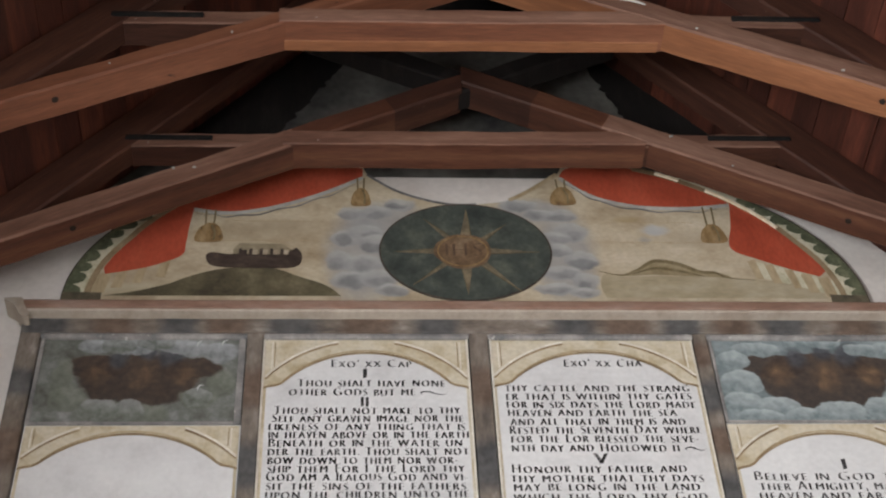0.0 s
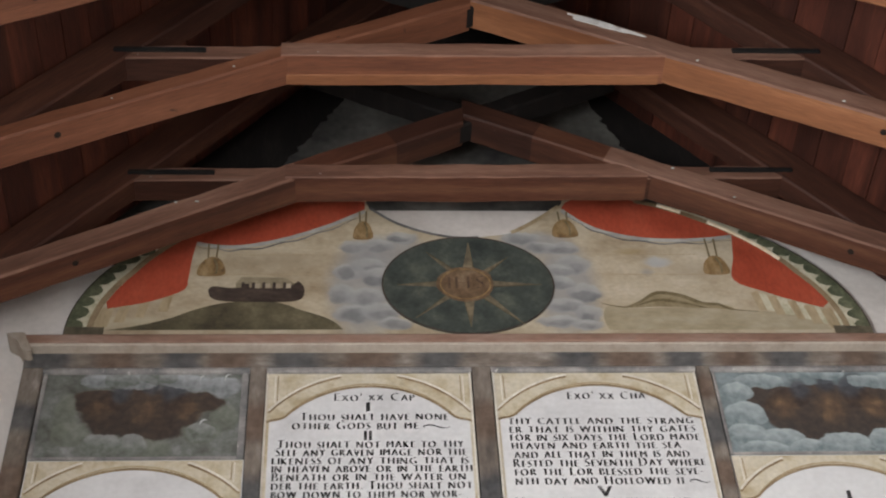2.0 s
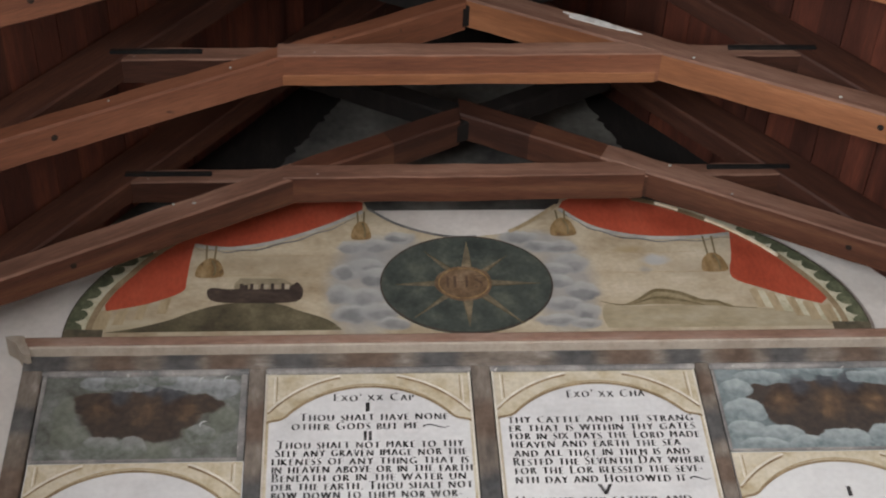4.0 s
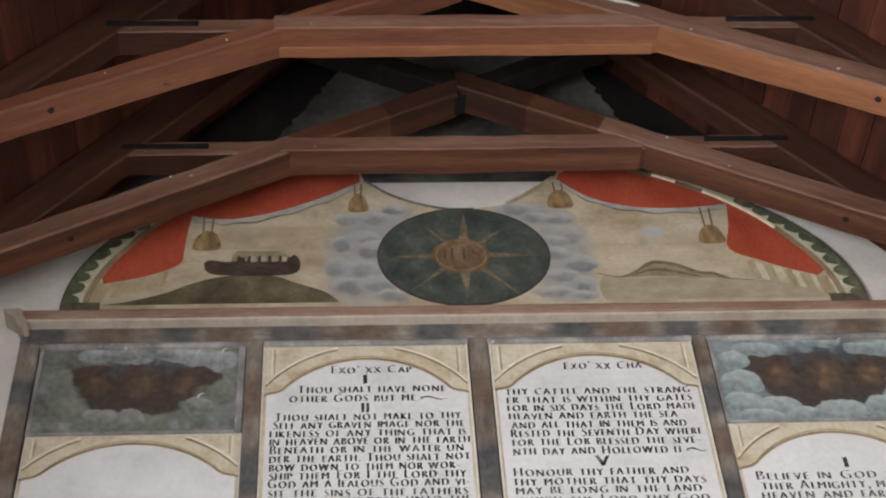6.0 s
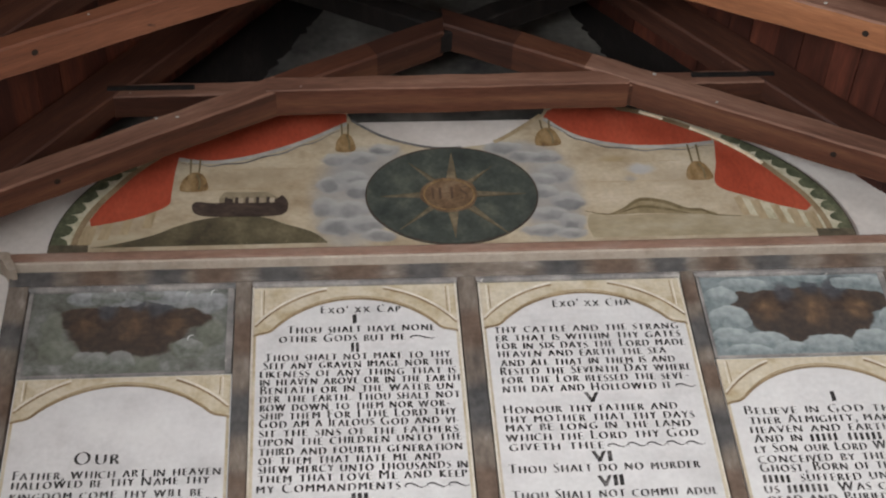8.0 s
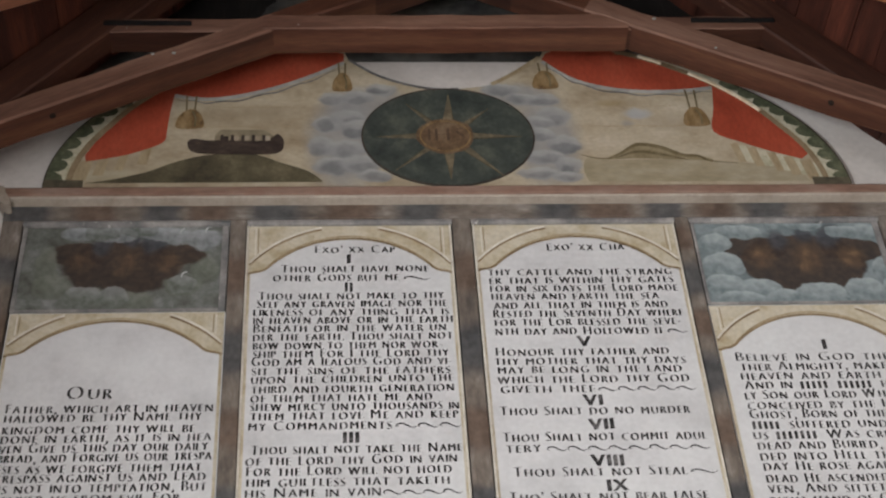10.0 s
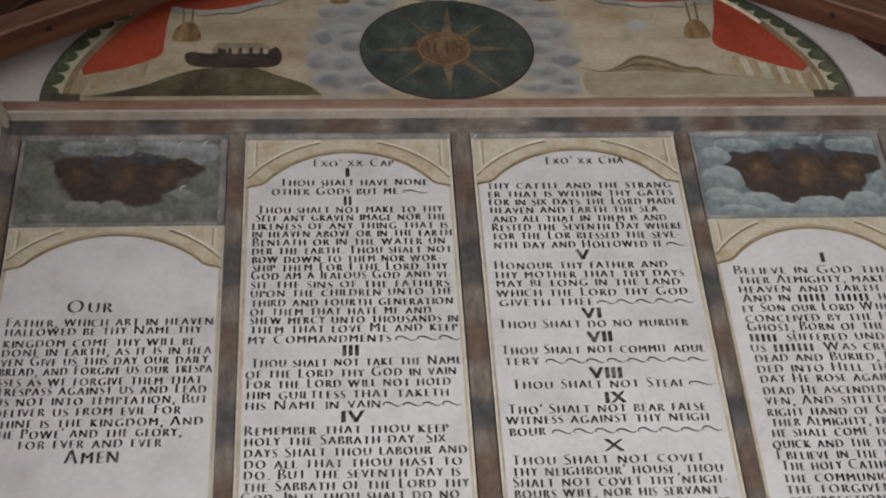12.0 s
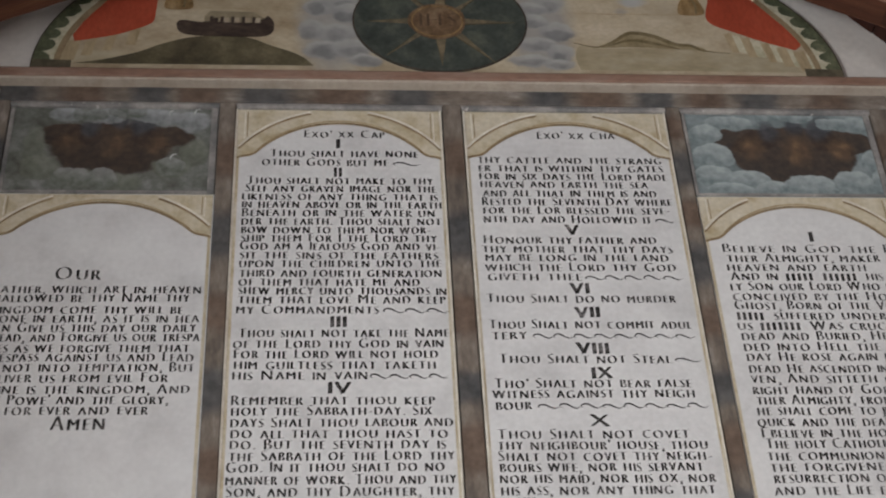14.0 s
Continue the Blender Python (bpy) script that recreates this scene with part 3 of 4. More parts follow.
def raw_text(body, spacing=1.18):
    """A line of lettering with small capitals for its lower-case letters."""
    corners, faces, pen, count = [np.zeros((0, 3))], [], 0.0, 0
    for c in body:
        if c == " ":
            pen += 0.34 * spacing
            continue
        co, own, after = glyph(c.upper())
        size = 0.80 if c.islower() else 1.0
        corners.append(co * size + np.array((pen, 0, 0)))
        faces += [tuple(count + i for i in f) for f in own]
        count += len(co)
        pen += after * size * spacing
    return np.concatenate(corners), faces


CAP = float(np.ptp(raw_text("H")[0][:, 1]))


def lettering(name, body, x0, x1, z, high, y_front, parent, mat=None, weight=0.30, seed=0, spacing=1.18):
    """A painted line from x0 to x1 on the baseline z, word by word. high: the height of its capitals.
    The thin strokes are laid side by side, so that uprights are thick and level strokes fine; a word of ~ becomes plain upright bars."""
    whole = body.replace("~", "e")
    co, _ = raw_text(whole, spacing=spacing)
    lo, hi = co[:, 0].min(), co[:, 0].max()
    sy = high / CAP
    stroke = weight * high * 0.5
    sx = (x1 - x0 - stroke) / max(hi - lo, 1e-6)
    if len(body) < 2:
        sx = min(sx, sy * 1.4)
    copies = max(3, math.ceil(stroke / (0.012 * sx)) + 1)
    tilt = random.Random(seed).uniform(-0.0025, 0.0025)
    at = 0
    for word in body.split(" "):
        start, at = at, at + len(word) + 1
        if not word:
            continue
        begin = whole[:start] + word.replace("~", "e")
        own, faces = raw_text(begin, spacing=spacing)
        left = raw_text(whole[:start].rstrip(), spacing=spacing)[0][:, 0].max() + 0.02 if start else -1.0
        faces = [f for f in faces if own[f[0], 0] > left]
        if "~" in word:
            used = own[own[:, 0] > left]
            a, b = used[:, 0].min(), used[:, 0].max()
            step = (b - a) / len(word)
            own = np.array([(a + step * (k + d), h, 0) for k in range(len(word)) for d, h in ((0.12, 0.0), (0.34, 0.0), (0.34, 0.54), (0.12, 0.54))])
            faces = [tuple(range(4 * k, 4 * k + 4)) for k in range(len(word))]
        keep = sorted({i for f in faces for i in f})
        index = {i: k for k, i in enumerate(keep)}
        verts, polys = [], []
        for k in range(copies):
            base = len(verts)
            for i in keep:
                px = x0 + (own[i, 0] - lo) * sx + stroke * k / (copies - 1)
                verts.append((px, y_front - 0.0006 * k / copies, z + stroke * 0.16 * (k / (copies - 1) - 0.5) + own[i, 1] * sy + (px - x0) * tilt + 0.0012 * math.sin(px * 31 + seed)))
            polys += [tuple(base + index[i] for i in f) for f in faces]
        me = bpy.data.meshes.new(name)
        me.from_pydata(verts, [], polys)
        me.materials.append(mat or INK)
        part(name, me, mat, parent)


def flourish(x0, x1, z, parent, y_front, seed):
    """A row of thin scrolls that swell and thin out."""
    n = max(round((x1 - x0) / 0.070), 1)
    w = (x1 - x0) / n
    rnd = random.Random(seed)
    for k in range(n):
        a, h = x0 + w * k, rnd.uniform(0.85, 1.15)
        line = curve([(a + w * u, z + 0.004 + 0.018 * h * v) for u, v in ((0.20, 0.25), (0.08, 0.45), (0.16, 0.90), (0.40, 0.95), (0.64, 0.40), (0.86, 0.10), (1.06, 0.55))], 4)
        part("flourish", ribbon(line, y_front, 0.0056, 0.0006, True), INK, parent, "pen flourish")


def tablet(label, x0, x1, top, spring, crown, lines):
    """A lettered panel with an arched head in a painted spandrel."""
    t = thing("lettered_tablet", label, "tablet", "lettered tablets side by side")
    part("panel", box(x0 - 0.004, x1 + 0.004, 0.0, 0.027, 3.30, top + 0.004, 0.001), TABLET, t)
    cx, a = (x0 + x1) / 2, (x1 - x0) / 2
    rise, step = crown - spring, a * 0.82
    over = top + (0.004 if top > 5.5 else 0.028)

    def segment(half, foot_z, height, n=28):
        """A flat segmental arch, as a list of points from one springing to the other."""
        r = (half * half + height * height) / (2 * height)
        line = []
        for k in range(n + 1):
            x = -half + 2 * half * k / n
            line.append((cx + x, foot_z + height - r + math.sqrt(max(r * r - x * x, 0))))
        return line

    arch = segment(step, spring + 0.004, rise - 0.004)
    foot = spring - 0.022
    outline = [(x0, top), (x0, foot), (x0 + 0.02, foot + 0.008), (x0 + 0.045, foot + 0.013), (cx - step - 0.016, foot + 0.016)] + arch + [(cx + step + 0.016, foot + 0.016), (x1 - 0.045, foot + 0.013), (x1 - 0.02, foot + 0.008), (x1, foot), (x1, top)]
    part("spandrel", slab(outline, -0.0015, 0.0013), OCHRE, t, "cream and ochre painted spandrel")
    part("arch_line", ribbon(outline[1:-1], -0.0028, 0.010, 0.001), TANLINE, t, "tan line round the arched head")
    part("inner_arch_line", ribbon(segment(step * 0.97, spring + 0.020, rise - 0.008), -0.0026, 0.006, 0.0009), FRINGE, t, "faint ochre line inside the arch band")
    band = [(x, z) for x, z in segment(a * 0.985, spring + 0.034, over - spring - 0.034) if z < top - 0.004]
    for part_band in ([p for p in band if p[0] < cx], [p for p in band if p[0] > cx]):
        part("outer_arch_line", ribbon(part_band, -0.003, 0.009, 0.0012), PALELINE, t, "pale line over a tan arch band")
        part("outer_arch_shade", ribbon([(x, z - 0.010) for x, z in part_band], -0.0027, 0.009, 0.0010), TANLINE, t, "tan arch line")
    for s in (-1, 1):
        xe = cx + s * (a - 0.028)
        part("corner_line", ribbon([(xe, top - 0.012), (xe, spring + 0.075)], -0.0026, 0.0045, 0.001), PALELINE, t, "pale corner line")
        part("corner_line", ribbon([(xe - s * 0.010, top - 0.012), (xe - s * 0.010, spring + 0.085)], -0.0026, 0.0035, 0.001), TANLINE, t, "tan corner line")
        part("margin", box(*sorted((cx + s * a, cx + s * (a - 0.011))), -0.0012, 0.0, 3.31, foot - 0.001), OCHRE, t, "ochre painted margin")
    for k, row in enumerate(lines):
        body, a0, a1, z = row[:4]
        mode = row[4] if len(row) > 4 else ""
        if mode == "n":
            bar = (a1 - a0) / len(body) * (0.68 if len(body) > 1 else 0.80)
            lettering("numeral", body, a0, a1, z, 0.046, -0.0016, t, weight=min(0.60, bar / 0.023), seed=k, spacing=1.05)
        elif mode == "h":
            lettering("heading", body, a0, a1, z, 0.052 if body in ("Our", "Amen") else 0.036, -0.0034, t, weight=0.34, seed=k)
        else:
            lettering("word", body, a0, a1, z, 0.0365, -0.0016, t, weight=0.38, seed=k)
        if len(row) > 5:
            flourish(row[5], row[6], z, t, -0.0016, k)
    return t

PRAYER = [
    ("Our", -1.416, -1.255, 4.873, "h"),
    ("Father, which art in heaven", -1.620, -0.900, 4.816),
    ("hallowed be thy Name thy", -1.620, -0.938, 4.777),
    ("kingdom come thy will be", -1.620, -0.957, 4.728),
    ("done in earth, as it is in hea", -1.620, -0.900, 4.690),
    ("ven Give us this day our daily", -1.620, -0.909, 4.649),
    ("bread, and Forgive us our trespa", -1.620, -0.894, 4.609),
    ("sses as we forgive them that", -1.620, -0.926, 4.565),
    ("trespass against us and Lead", -1.620, -0.911, 4.528),
    ("us not into temptation, But", -1.620, -0.905, 4.486),
    ("deliver us from evil For", -1.620, -0.992, 4.443),
    ("thine is the kingdom, And", -1.620, -0.917, 4.398),
    ("the Powe' and the glory,", -1.620, -0.986, 4.356),
    ("for ever and ever", -1.520, -1.049, 4.316),
    ("Amen", -1.366, -1.188, 4.255, "h"),
]
LAW_FIRST = [
    ("Exo' xx Cap", -0.543, -0.233, 5.559, "h"),
    ("I", -0.421, -0.404, 5.504, "n"),
    ("Thou shalt have none", -0.673, -0.105, 5.461),
    ("other Gods but me", -0.703, -0.221, 5.417, "", -0.211, -0.107),
    ("II", -0.430, -0.400, 5.361, "n"),
    ("Thou shalt not make to thy", -0.756, -0.055, 5.325),
    ("Self any graven image nor the", -0.761, -0.043, 5.286),
    ("likeness of any thing that is", -0.772, -0.039, 5.247),
    ("in heaven above or in the earth", -0.771, -0.028, 5.209),
    ("Beneath or in the water un", -0.769, -0.055, 5.169),
    ("der the earth. Thou shalt not", -0.770, -0.031, 5.128),
    ("bow down to them nor wor-", -0.769, -0.073, 5.088),
    ("ship them For I the Lord thy", -0.769, -0.052, 5.049),
    ("God am a Iealous God and vi-", -0.772, -0.043, 5.012),
    ("sit the sins of the fathers", -0.771, -0.049, 4.971),
    ("upon the children unto the", -0.771, -0.040, 4.932),
    ("third and fourth generation", -0.770, -0.042, 4.889),
    ("of them that hate me and", -0.771, -0.122, 4.849),
    ("shew mercy unto thousands in", -0.771, -0.028, 4.811),
    ("them that love Me and keep", -0.770, -0.032, 4.771),
    ("my Commandments", -0.774, -0.270, 4.727, "", -0.262, -0.028),
]
LAW_REST = [
    ("III", -0.444, -0.386, 4.667, "n"),
    ("Thou shalt not take the Name", -0.763, -0.027, 4.626),
    ("of the Lord thy God in vain", -0.780, -0.049, 4.581),
    ("For the Lord will not hold", -0.775, -0.070, 4.538),
    ("him guiltless that taketh", -0.773, -0.080, 4.494),
    ("his Name in vain", -0.777, -0.317, 4.451, "", -0.313, -0.041),
    ("IV", -0.452, -0.371, 4.393, "n"),
    ("Remember that thou keep", -0.777, -0.088, 4.351),
    ("holy the Sabbath-day. Six", -0.776, -0.100, 4.309),
    ("days Shalt thou labour and", -0.776, -0.031, 4.264),
    ("do all that thou hast to", -0.774, -0.051, 4.221),
    ("do. But the seventh day is", -0.775, -0.058, 4.180),
    ("the Sabbath of the Lord thy", -0.778, -0.032, 4.135),
    ("God. In it thou shalt do no", -0.784, -0.068, 4.093),
    ("manner of work. Thou and thy", -0.784, -0.031, 4.046),
    ("Son, and thy Daughter, thy", -0.782, -0.039, 4.003),
    ("man servant and thy maid", -0.782, -0.047, 3.960),
]
LAW_FOURTH = [
    ("Exo' xx Cha", 0.362, 0.668, 5.563, "h"),
    ("thy cattle and the strang", 0.120, 0.837, 5.437),
    ("er that is within thy gates", 0.123, 0.840, 5.394),
    ("for in six days the Lord made", 0.123, 0.850, 5.354),
    ("heaven and earth the sea", 0.125, 0.770, 5.314),
    ("and all that in them is and", 0.131, 0.797, 5.270),
    ("Rested the Seventh Day where", 0.126, 0.852, 5.228),
    ("for the Lor blessed the seve-", 0.128, 0.836, 5.187),
    ("nth day and Hollowed it", 0.127, 0.763, 5.143, "", 0.771, 0.849),
    ("V", 0.427, 0.483, 5.087, "n"),
    ("Honour thy father and", 0.121, 0.767, 5.044),
    ("thy mother that thy days", 0.112, 0.824, 5.002),
    ("may be long in the land", 0.122, 0.802, 4.963),
    ("which the Lord thy God", 0.117, 0.823, 4.918),
    ("giveth thee", 0.125, 0.471, 4.875, "", 0.477, 0.838),
    ("VI", 0.418, 0.492, 4.816, "n"),
]
LAW_LAST = [
    ("Thou Shalt do no murder", 0.114, 0.803, 4.776),
    ("VII", 0.426, 0.519, 4.709, "n"),
    ("Thou Shalt not commit adul", 0.115, 0.846, 4.663),
    ("tery", 0.122, 0.248, 4.617, "", 0.264, 0.845),
    ("VIII", 0.416, 0.534, 4.554, "n"),
    ("Thou Shalt not Steal", 0.141, 0.752, 4.516, "", 0.756, 0.852),
    ("IX", 0.461, 0.536, 4.451, "n"),
    ("Tho' Shalt not bear false", 0.118, 0.809, 4.414),
    ("witness against thy neigh", 0.108, 0.812, 4.373),
    ("bour", 0.118, 0.242, 4.327, "", 0.257, 0.850),
    ("X", 0.433, 0.518, 4.258, "n"),
    ("Thou Shalt not covet", 0.114, 0.771, 4.212),
    ("thy neighbour' house, thou", 0.112, 0.826, 4.170),
    ("Shalt not covet thy neigh-", 0.112, 0.835, 4.127),
    ("bours wife, nor his servant", 0.115, 0.800, 4.086),
    ("nor his maid, nor his ox, nor", 0.112, 0.835, 4.044),
    ("his ass, nor any thing that", 0.113, 0.828, 4.000),
    ("is his", 0.114, 0.226, 3.959),
]
CREED = [
    ("I", 1.352, 1.380, 5.058, "n"),
    ("Believe in God the Fa", 1.012, 1.690, 5.007),
    ("ther Almighty, maker of", 1.020, 1.690, 4.962),
    ("heaven and earth", 1.015, 1.539, 4.920),
    ("And in ~~~~~ ~~~~~~ his on", 1.021, 1.690, 4.878),
    ("ly Son our Lord Who was", 1.013, 1.690, 4.832),
    ("conceived by the Holy", 1.014, 1.648, 4.786),
    ("Ghost, Born of the Virgin", 1.014, 1.690, 4.746),
    ("~~~~, suffered under", 1.014, 1.568, 4.701),
    ("us ~~~~~~, Was crucified", 1.011, 1.666, 4.656),
    ("dead and Buried, He desc", 1.018, 1.687, 4.612),
    ("ded into Hell the third", 1.018, 1.683, 4.566),
    ("day He rose again from", 1.021, 1.640, 4.523),
    ("dead He ascended into hea", 1.021, 1.690, 4.473),
    ("ven, And sitteth on the", 1.019, 1.690, 4.431),
    ("right hand of God the fa", 1.019, 1.690, 4.384),
    ("ther Almighty, from thence", 1.024, 1.690, 4.343),
    ("he shall come to judge the", 1.020, 1.690, 4.300),
    ("quick and the dead", 1.012, 1.492, 4.255),
    ("I believe in the holy Ghost", 1.020, 1.690, 4.210),
    ("The holy Catholick church", 1.026, 1.690, 4.168),
    ("the communion of Saints", 1.022, 1.690, 4.122),
    ("the forgiveness of sins", 1.024, 1.686, 4.079),
    ("resurrection of the body", 1.031, 1.690, 4.036),
    ("and the Life everlasting", 1.023, 1.690, 3.990),
]

tablet("off-white tablet lettered in black with a prayer", -1.662, -0.878, 5.270, 5.092, 5.231, PRAYER)
tablet("off-white tablet closely lettered in black with commandments one to four", -0.800, -0.014, 5.704, 5.478, 5.636, LAW_FIRST + LAW_REST)
tablet("off-white tablet lettered in black with commandments five to ten", 0.080, 0.880, 5.704, 5.485, 5.640, LAW_FOURTH + LAW_LAST)
tablet("off-white tablet lettered in black with a creed", 0.954, 1.712, 5.275, 5.082, 5.228, CREED)

BRUSH = material("pale_brushed_mark", [(0.35, (0.40, 0.40, 0.40)), (0.65, (0.56, 0.56, 0.55))], (14, 14, 14), 60, 0.15, 0.8, 0.05)


# ---- two cloud pictures above the outer tablets ----
def cloud_picture(label, x0, x1, z0, z1, paint):
    t = thing("cloud_picture", label, "painting", "cloud pictures over the outer tablets")
    part("panel", box(x0, x1, 0.001, 0.027, z0, z1, 0.001), paint, t)
    for a, b, c, d in ((x0, x0 + 0.016, z0, z1), (x1 - 0.026, x1, z0, z1), (x0 + 0.016, x1 - 0.026, z0, z0 + 0.014), (x0 + 0.016, x1 - 0.026, z1 - 0.010, z1)):
        part("moulding", box(a, b, -0.007, 0.001, c, d, 0.003), GREYWOOD, t, "worn grey moulding")
    return t


BROWN, UMBER, GILT = (0.036, 0.027, 0.023), (0.088, 0.057, 0.040), (0.20, 0.122, 0.064)
SLATE, HAZE = (0.045, 0.048, 0.056), (0.10, 0.10, 0.108)


def gloom(cx, cz, a, b, soft, gilt):
    """A brown opening with three golden lumps and dusky upper corners."""
    rows = [(cx - a * 0.04, cz - b * 0.08, a * 0.80, b, BROWN, UMBER, soft, 0.3, 0.96), (cx - a * 0.60, cz + b * 0.42, a * 0.42, b * 0.42, BROWN, UMBER, soft, 0.3, 0.95), (cx + a * 0.62, cz + b * 0.36, a * 0.42, b * 0.40, BROWN, UMBER, soft, 0.3, 0.95)]
    for dx, dz, p, q in ((-0.55, 0.12, 0.24, 0.50), (0.03, 0.05, 0.27, 0.72), (0.56, 0.10, 0.24, 0.52)):
        rows.append((cx + a * dx, cz + b * dz, a * p, b * q, UMBER, GILT, 0.95, 0.3, gilt))
    for dx, dz in ((0.03, 0.25), (-0.05, -0.2), (-0.58, 0.25), (0.6, 0.2), (0.5, -0.1)):
        rows.append((cx + a * dx, cz + b * dz, a * 0.10, b * 0.2, UMBER, (0.27, 0.17, 0.09), 0.9, 0.4, gilt))
    for dx, up in ((-0.30, 0.70), (0.05, 0.95), (0.30, 0.74), (0.42, 0.95)):
        rows.append((cx + a * dx, cz + b * up, a * 0.17, b * 0.46, SLATE, HAZE, 0.6, 0.2, 0.85))
    return rows


def puffs(rows, dark, light, soft=0.12, lit=0.75, cover=0.95):
    return [(x, z, a, b, dark, light, soft, lit, cover) for x, z, a, b in rows]


DIM = painted("dim_cloud_picture", [(0.34, (0.075, 0.078, 0.062)), (0.5, (0.145, 0.150, 0.134)), (0.66, (0.24, 0.245, 0.235))], (10, 10, 10),
              gloom(-1.265, 5.505, 0.305, 0.148, 0.15, 0.5)
              + puffs([(-1.45, 5.675, 0.080, 0.042), (-1.31, 5.665, 0.090, 0.048), (-1.16, 5.680, 0.075, 0.050), (-1.08, 5.655, 0.070, 0.045), (-0.97, 5.640, 0.075, 0.060)], (0.16, 0.17, 0.168), (0.36, 0.37, 0.38), 0.20)
              + puffs([(-1.56, 5.50, 0.050, 0.12), (-1.53, 5.40, 0.09, 0.07), (-1.40, 5.345, 0.10, 0.055), (-1.24, 5.330, 0.11, 0.050), (-1.04, 5.405, 0.09, 0.055), (-0.96, 5.48, 0.06, 0.08)], (0.095, 0.103, 0.078), (0.21, 0.22, 0.185), 0.28, 0.75, 0.8)
              + puffs([(-1.415, 5.350, 0.075, 0.062), (-1.300, 5.340, 0.065, 0.056), (-1.045, 5.410, 0.060, 0.050), (-1.36, 5.680, 0.075, 0.050), (-1.22, 5.690, 0.080, 0.044)], (0.10, 0.108, 0.088), (0.27, 0.28, 0.27), 0.10, 0.8, 0.75), 0.026, strokes=34.0)
BLUE = painted("blue_cloud_picture", [(0.28, (0.115, 0.140, 0.145)), (0.5, (0.185, 0.220, 0.228)), (0.72, (0.28, 0.315, 0.32))], (8, 8, 8),
               gloom(1.385, 5.505, 0.325, 0.158, 0.08, 0.9)
               + puffs([(1.30, 5.700, 0.075, 0.030), (1.42, 5.690, 0.070, 0.028), (1.66, 5.650, 0.065, 0.048), (1.555, 5.660, 0.070, 0.036), (1.135, 5.660, 0.110, 0.042), (1.03, 5.60, 0.075, 0.055), (1.045, 5.48, 0.090, 0.075), (1.04, 5.38, 0.085, 0.060), (1.69, 5.46, 0.055, 0.055), (1.71, 5.36, 0.060, 0.070),
                        (1.17, 5.355, 0.095, 0.060), (1.09, 5.320, 0.100, 0.034), (1.27, 5.320, 0.080, 0.040), (1.50, 5.315, 0.090, 0.040), (1.405, 5.330, 0.115, 0.062), (1.585, 5.350, 0.080, 0.070)], (0.145, 0.180, 0.185), (0.36, 0.40, 0.405), 0.10), strokes=30.0)
dim = cloud_picture("dim grey-green cloud picture with a brown opening", -1.668, -0.876, 5.274, 5.726, DIM)
cloud_picture("blue-grey cloud picture with a jagged brown opening", 0.948, 1.718, 5.279, 5.726, BLUE)
for x, z, w in ((-1.052, 5.675, 0.012), (-0.952, 5.682, 0.016), (-1.030, 5.450, 0.018)):
    part("pale_mark", ribbon(ellipse(x, z, w, 0.022, 10, 70, 200), -0.0004, 0.006, 0.0012, True), BRUSH, dim, "pale crescent brush mark")

# ---- lunette painting over the cornice ----
lunette = thing("lunette_painting", "arched painted board of curtains, clouds, an ark and a sunburst oval", "painting")
CX, BASE = 0.020, 5.925
A, B = 1.648, 0.955


def rim(t, da=0.0):
    t = radians(t)
    return (CX + (A - da) * math.cos(t), BASE + (B - da * 0.75) * math.sin(t))


def arc(t0, t1, da, n=24):
    return [rim(t0 + (t1 - t0) * k / n, da) for k in range(n + 1)]


def inner(t, extra=0.0):
    """The garland's inner edge, which closes in on the rim towards the crown."""
    up = min(t, 180 - t)
    return rim(t, 0.112 - 0.090 * min(max((up - 24) / 34, 0), 1) + extra)


def inner_arc(t0, t1, extra=0.0, n=24):
    return [inner(t0 + (t1 - t0) * k / n, extra) for k in range(n + 1)]


scoop = curve([(0.44, 6.715), (0.32, 6.612), (0.215, 6.540), (0.115, 6.518), (0.0, 6.505), (-0.13, 6.530), (-0.28, 6.598), (-0.40, 6.700)], 5)
top_right = math.degrees(math.acos((0.48 - CX) / A))
top_left = math.degrees(math.acos((-0.44 - CX) / A))
board = arc(0, top_right, 0) + [(0.455, 6.74)] + scoop + [(-0.415, 6.74)] + arc(top_left, 180, 0)
GREY, SMOKE = (0.135, 0.136, 0.140), (0.28, 0.278, 0.275)
WASHES = [(x, z, a, b, (0.25, 0.25, 0.255), (0.37, 0.365, 0.36), 0.55, 0.3, 0.75) for x, z, a, b in ((-0.43, 6.18, 0.19, 0.36), (0.42, 6.20, 0.18, 0.36), (-0.33, 6.42, 0.22, 0.13), (0.30, 6.47, 0.20, 0.10))]
STAINS = [(0.72, 6.42, 0.09, 0.03, (0.30, 0.22, 0.11), (0.40, 0.31, 0.18), 0.8, 0.3, 0.7), (0.83, 6.355, 0.085, 0.045, (0.36, 0.37, 0.39), (0.50, 0.51, 0.52), 0.7, 0.3, 0.8), (0.78, 6.29, 0.04, 0.03, (0.26, 0.255, 0.24), (0.36, 0.35, 0.33), 0.8, 0.3, 0.6),
          (-0.75, 6.36, 0.28, 0.07, (0.30, 0.24, 0.16), (0.42, 0.35, 0.26), 0.9, 0.3, 0.5), (1.0, 6.30, 0.20, 0.08, (0.31, 0.25, 0.17), (0.43, 0.36, 0.27), 0.9, 0.3, 0.5), (-1.40, 5.99, 0.20, 0.05, (0.42, 0.36, 0.25), (0.50, 0.44, 0.33), 0.6, 0.3, 0.7)]
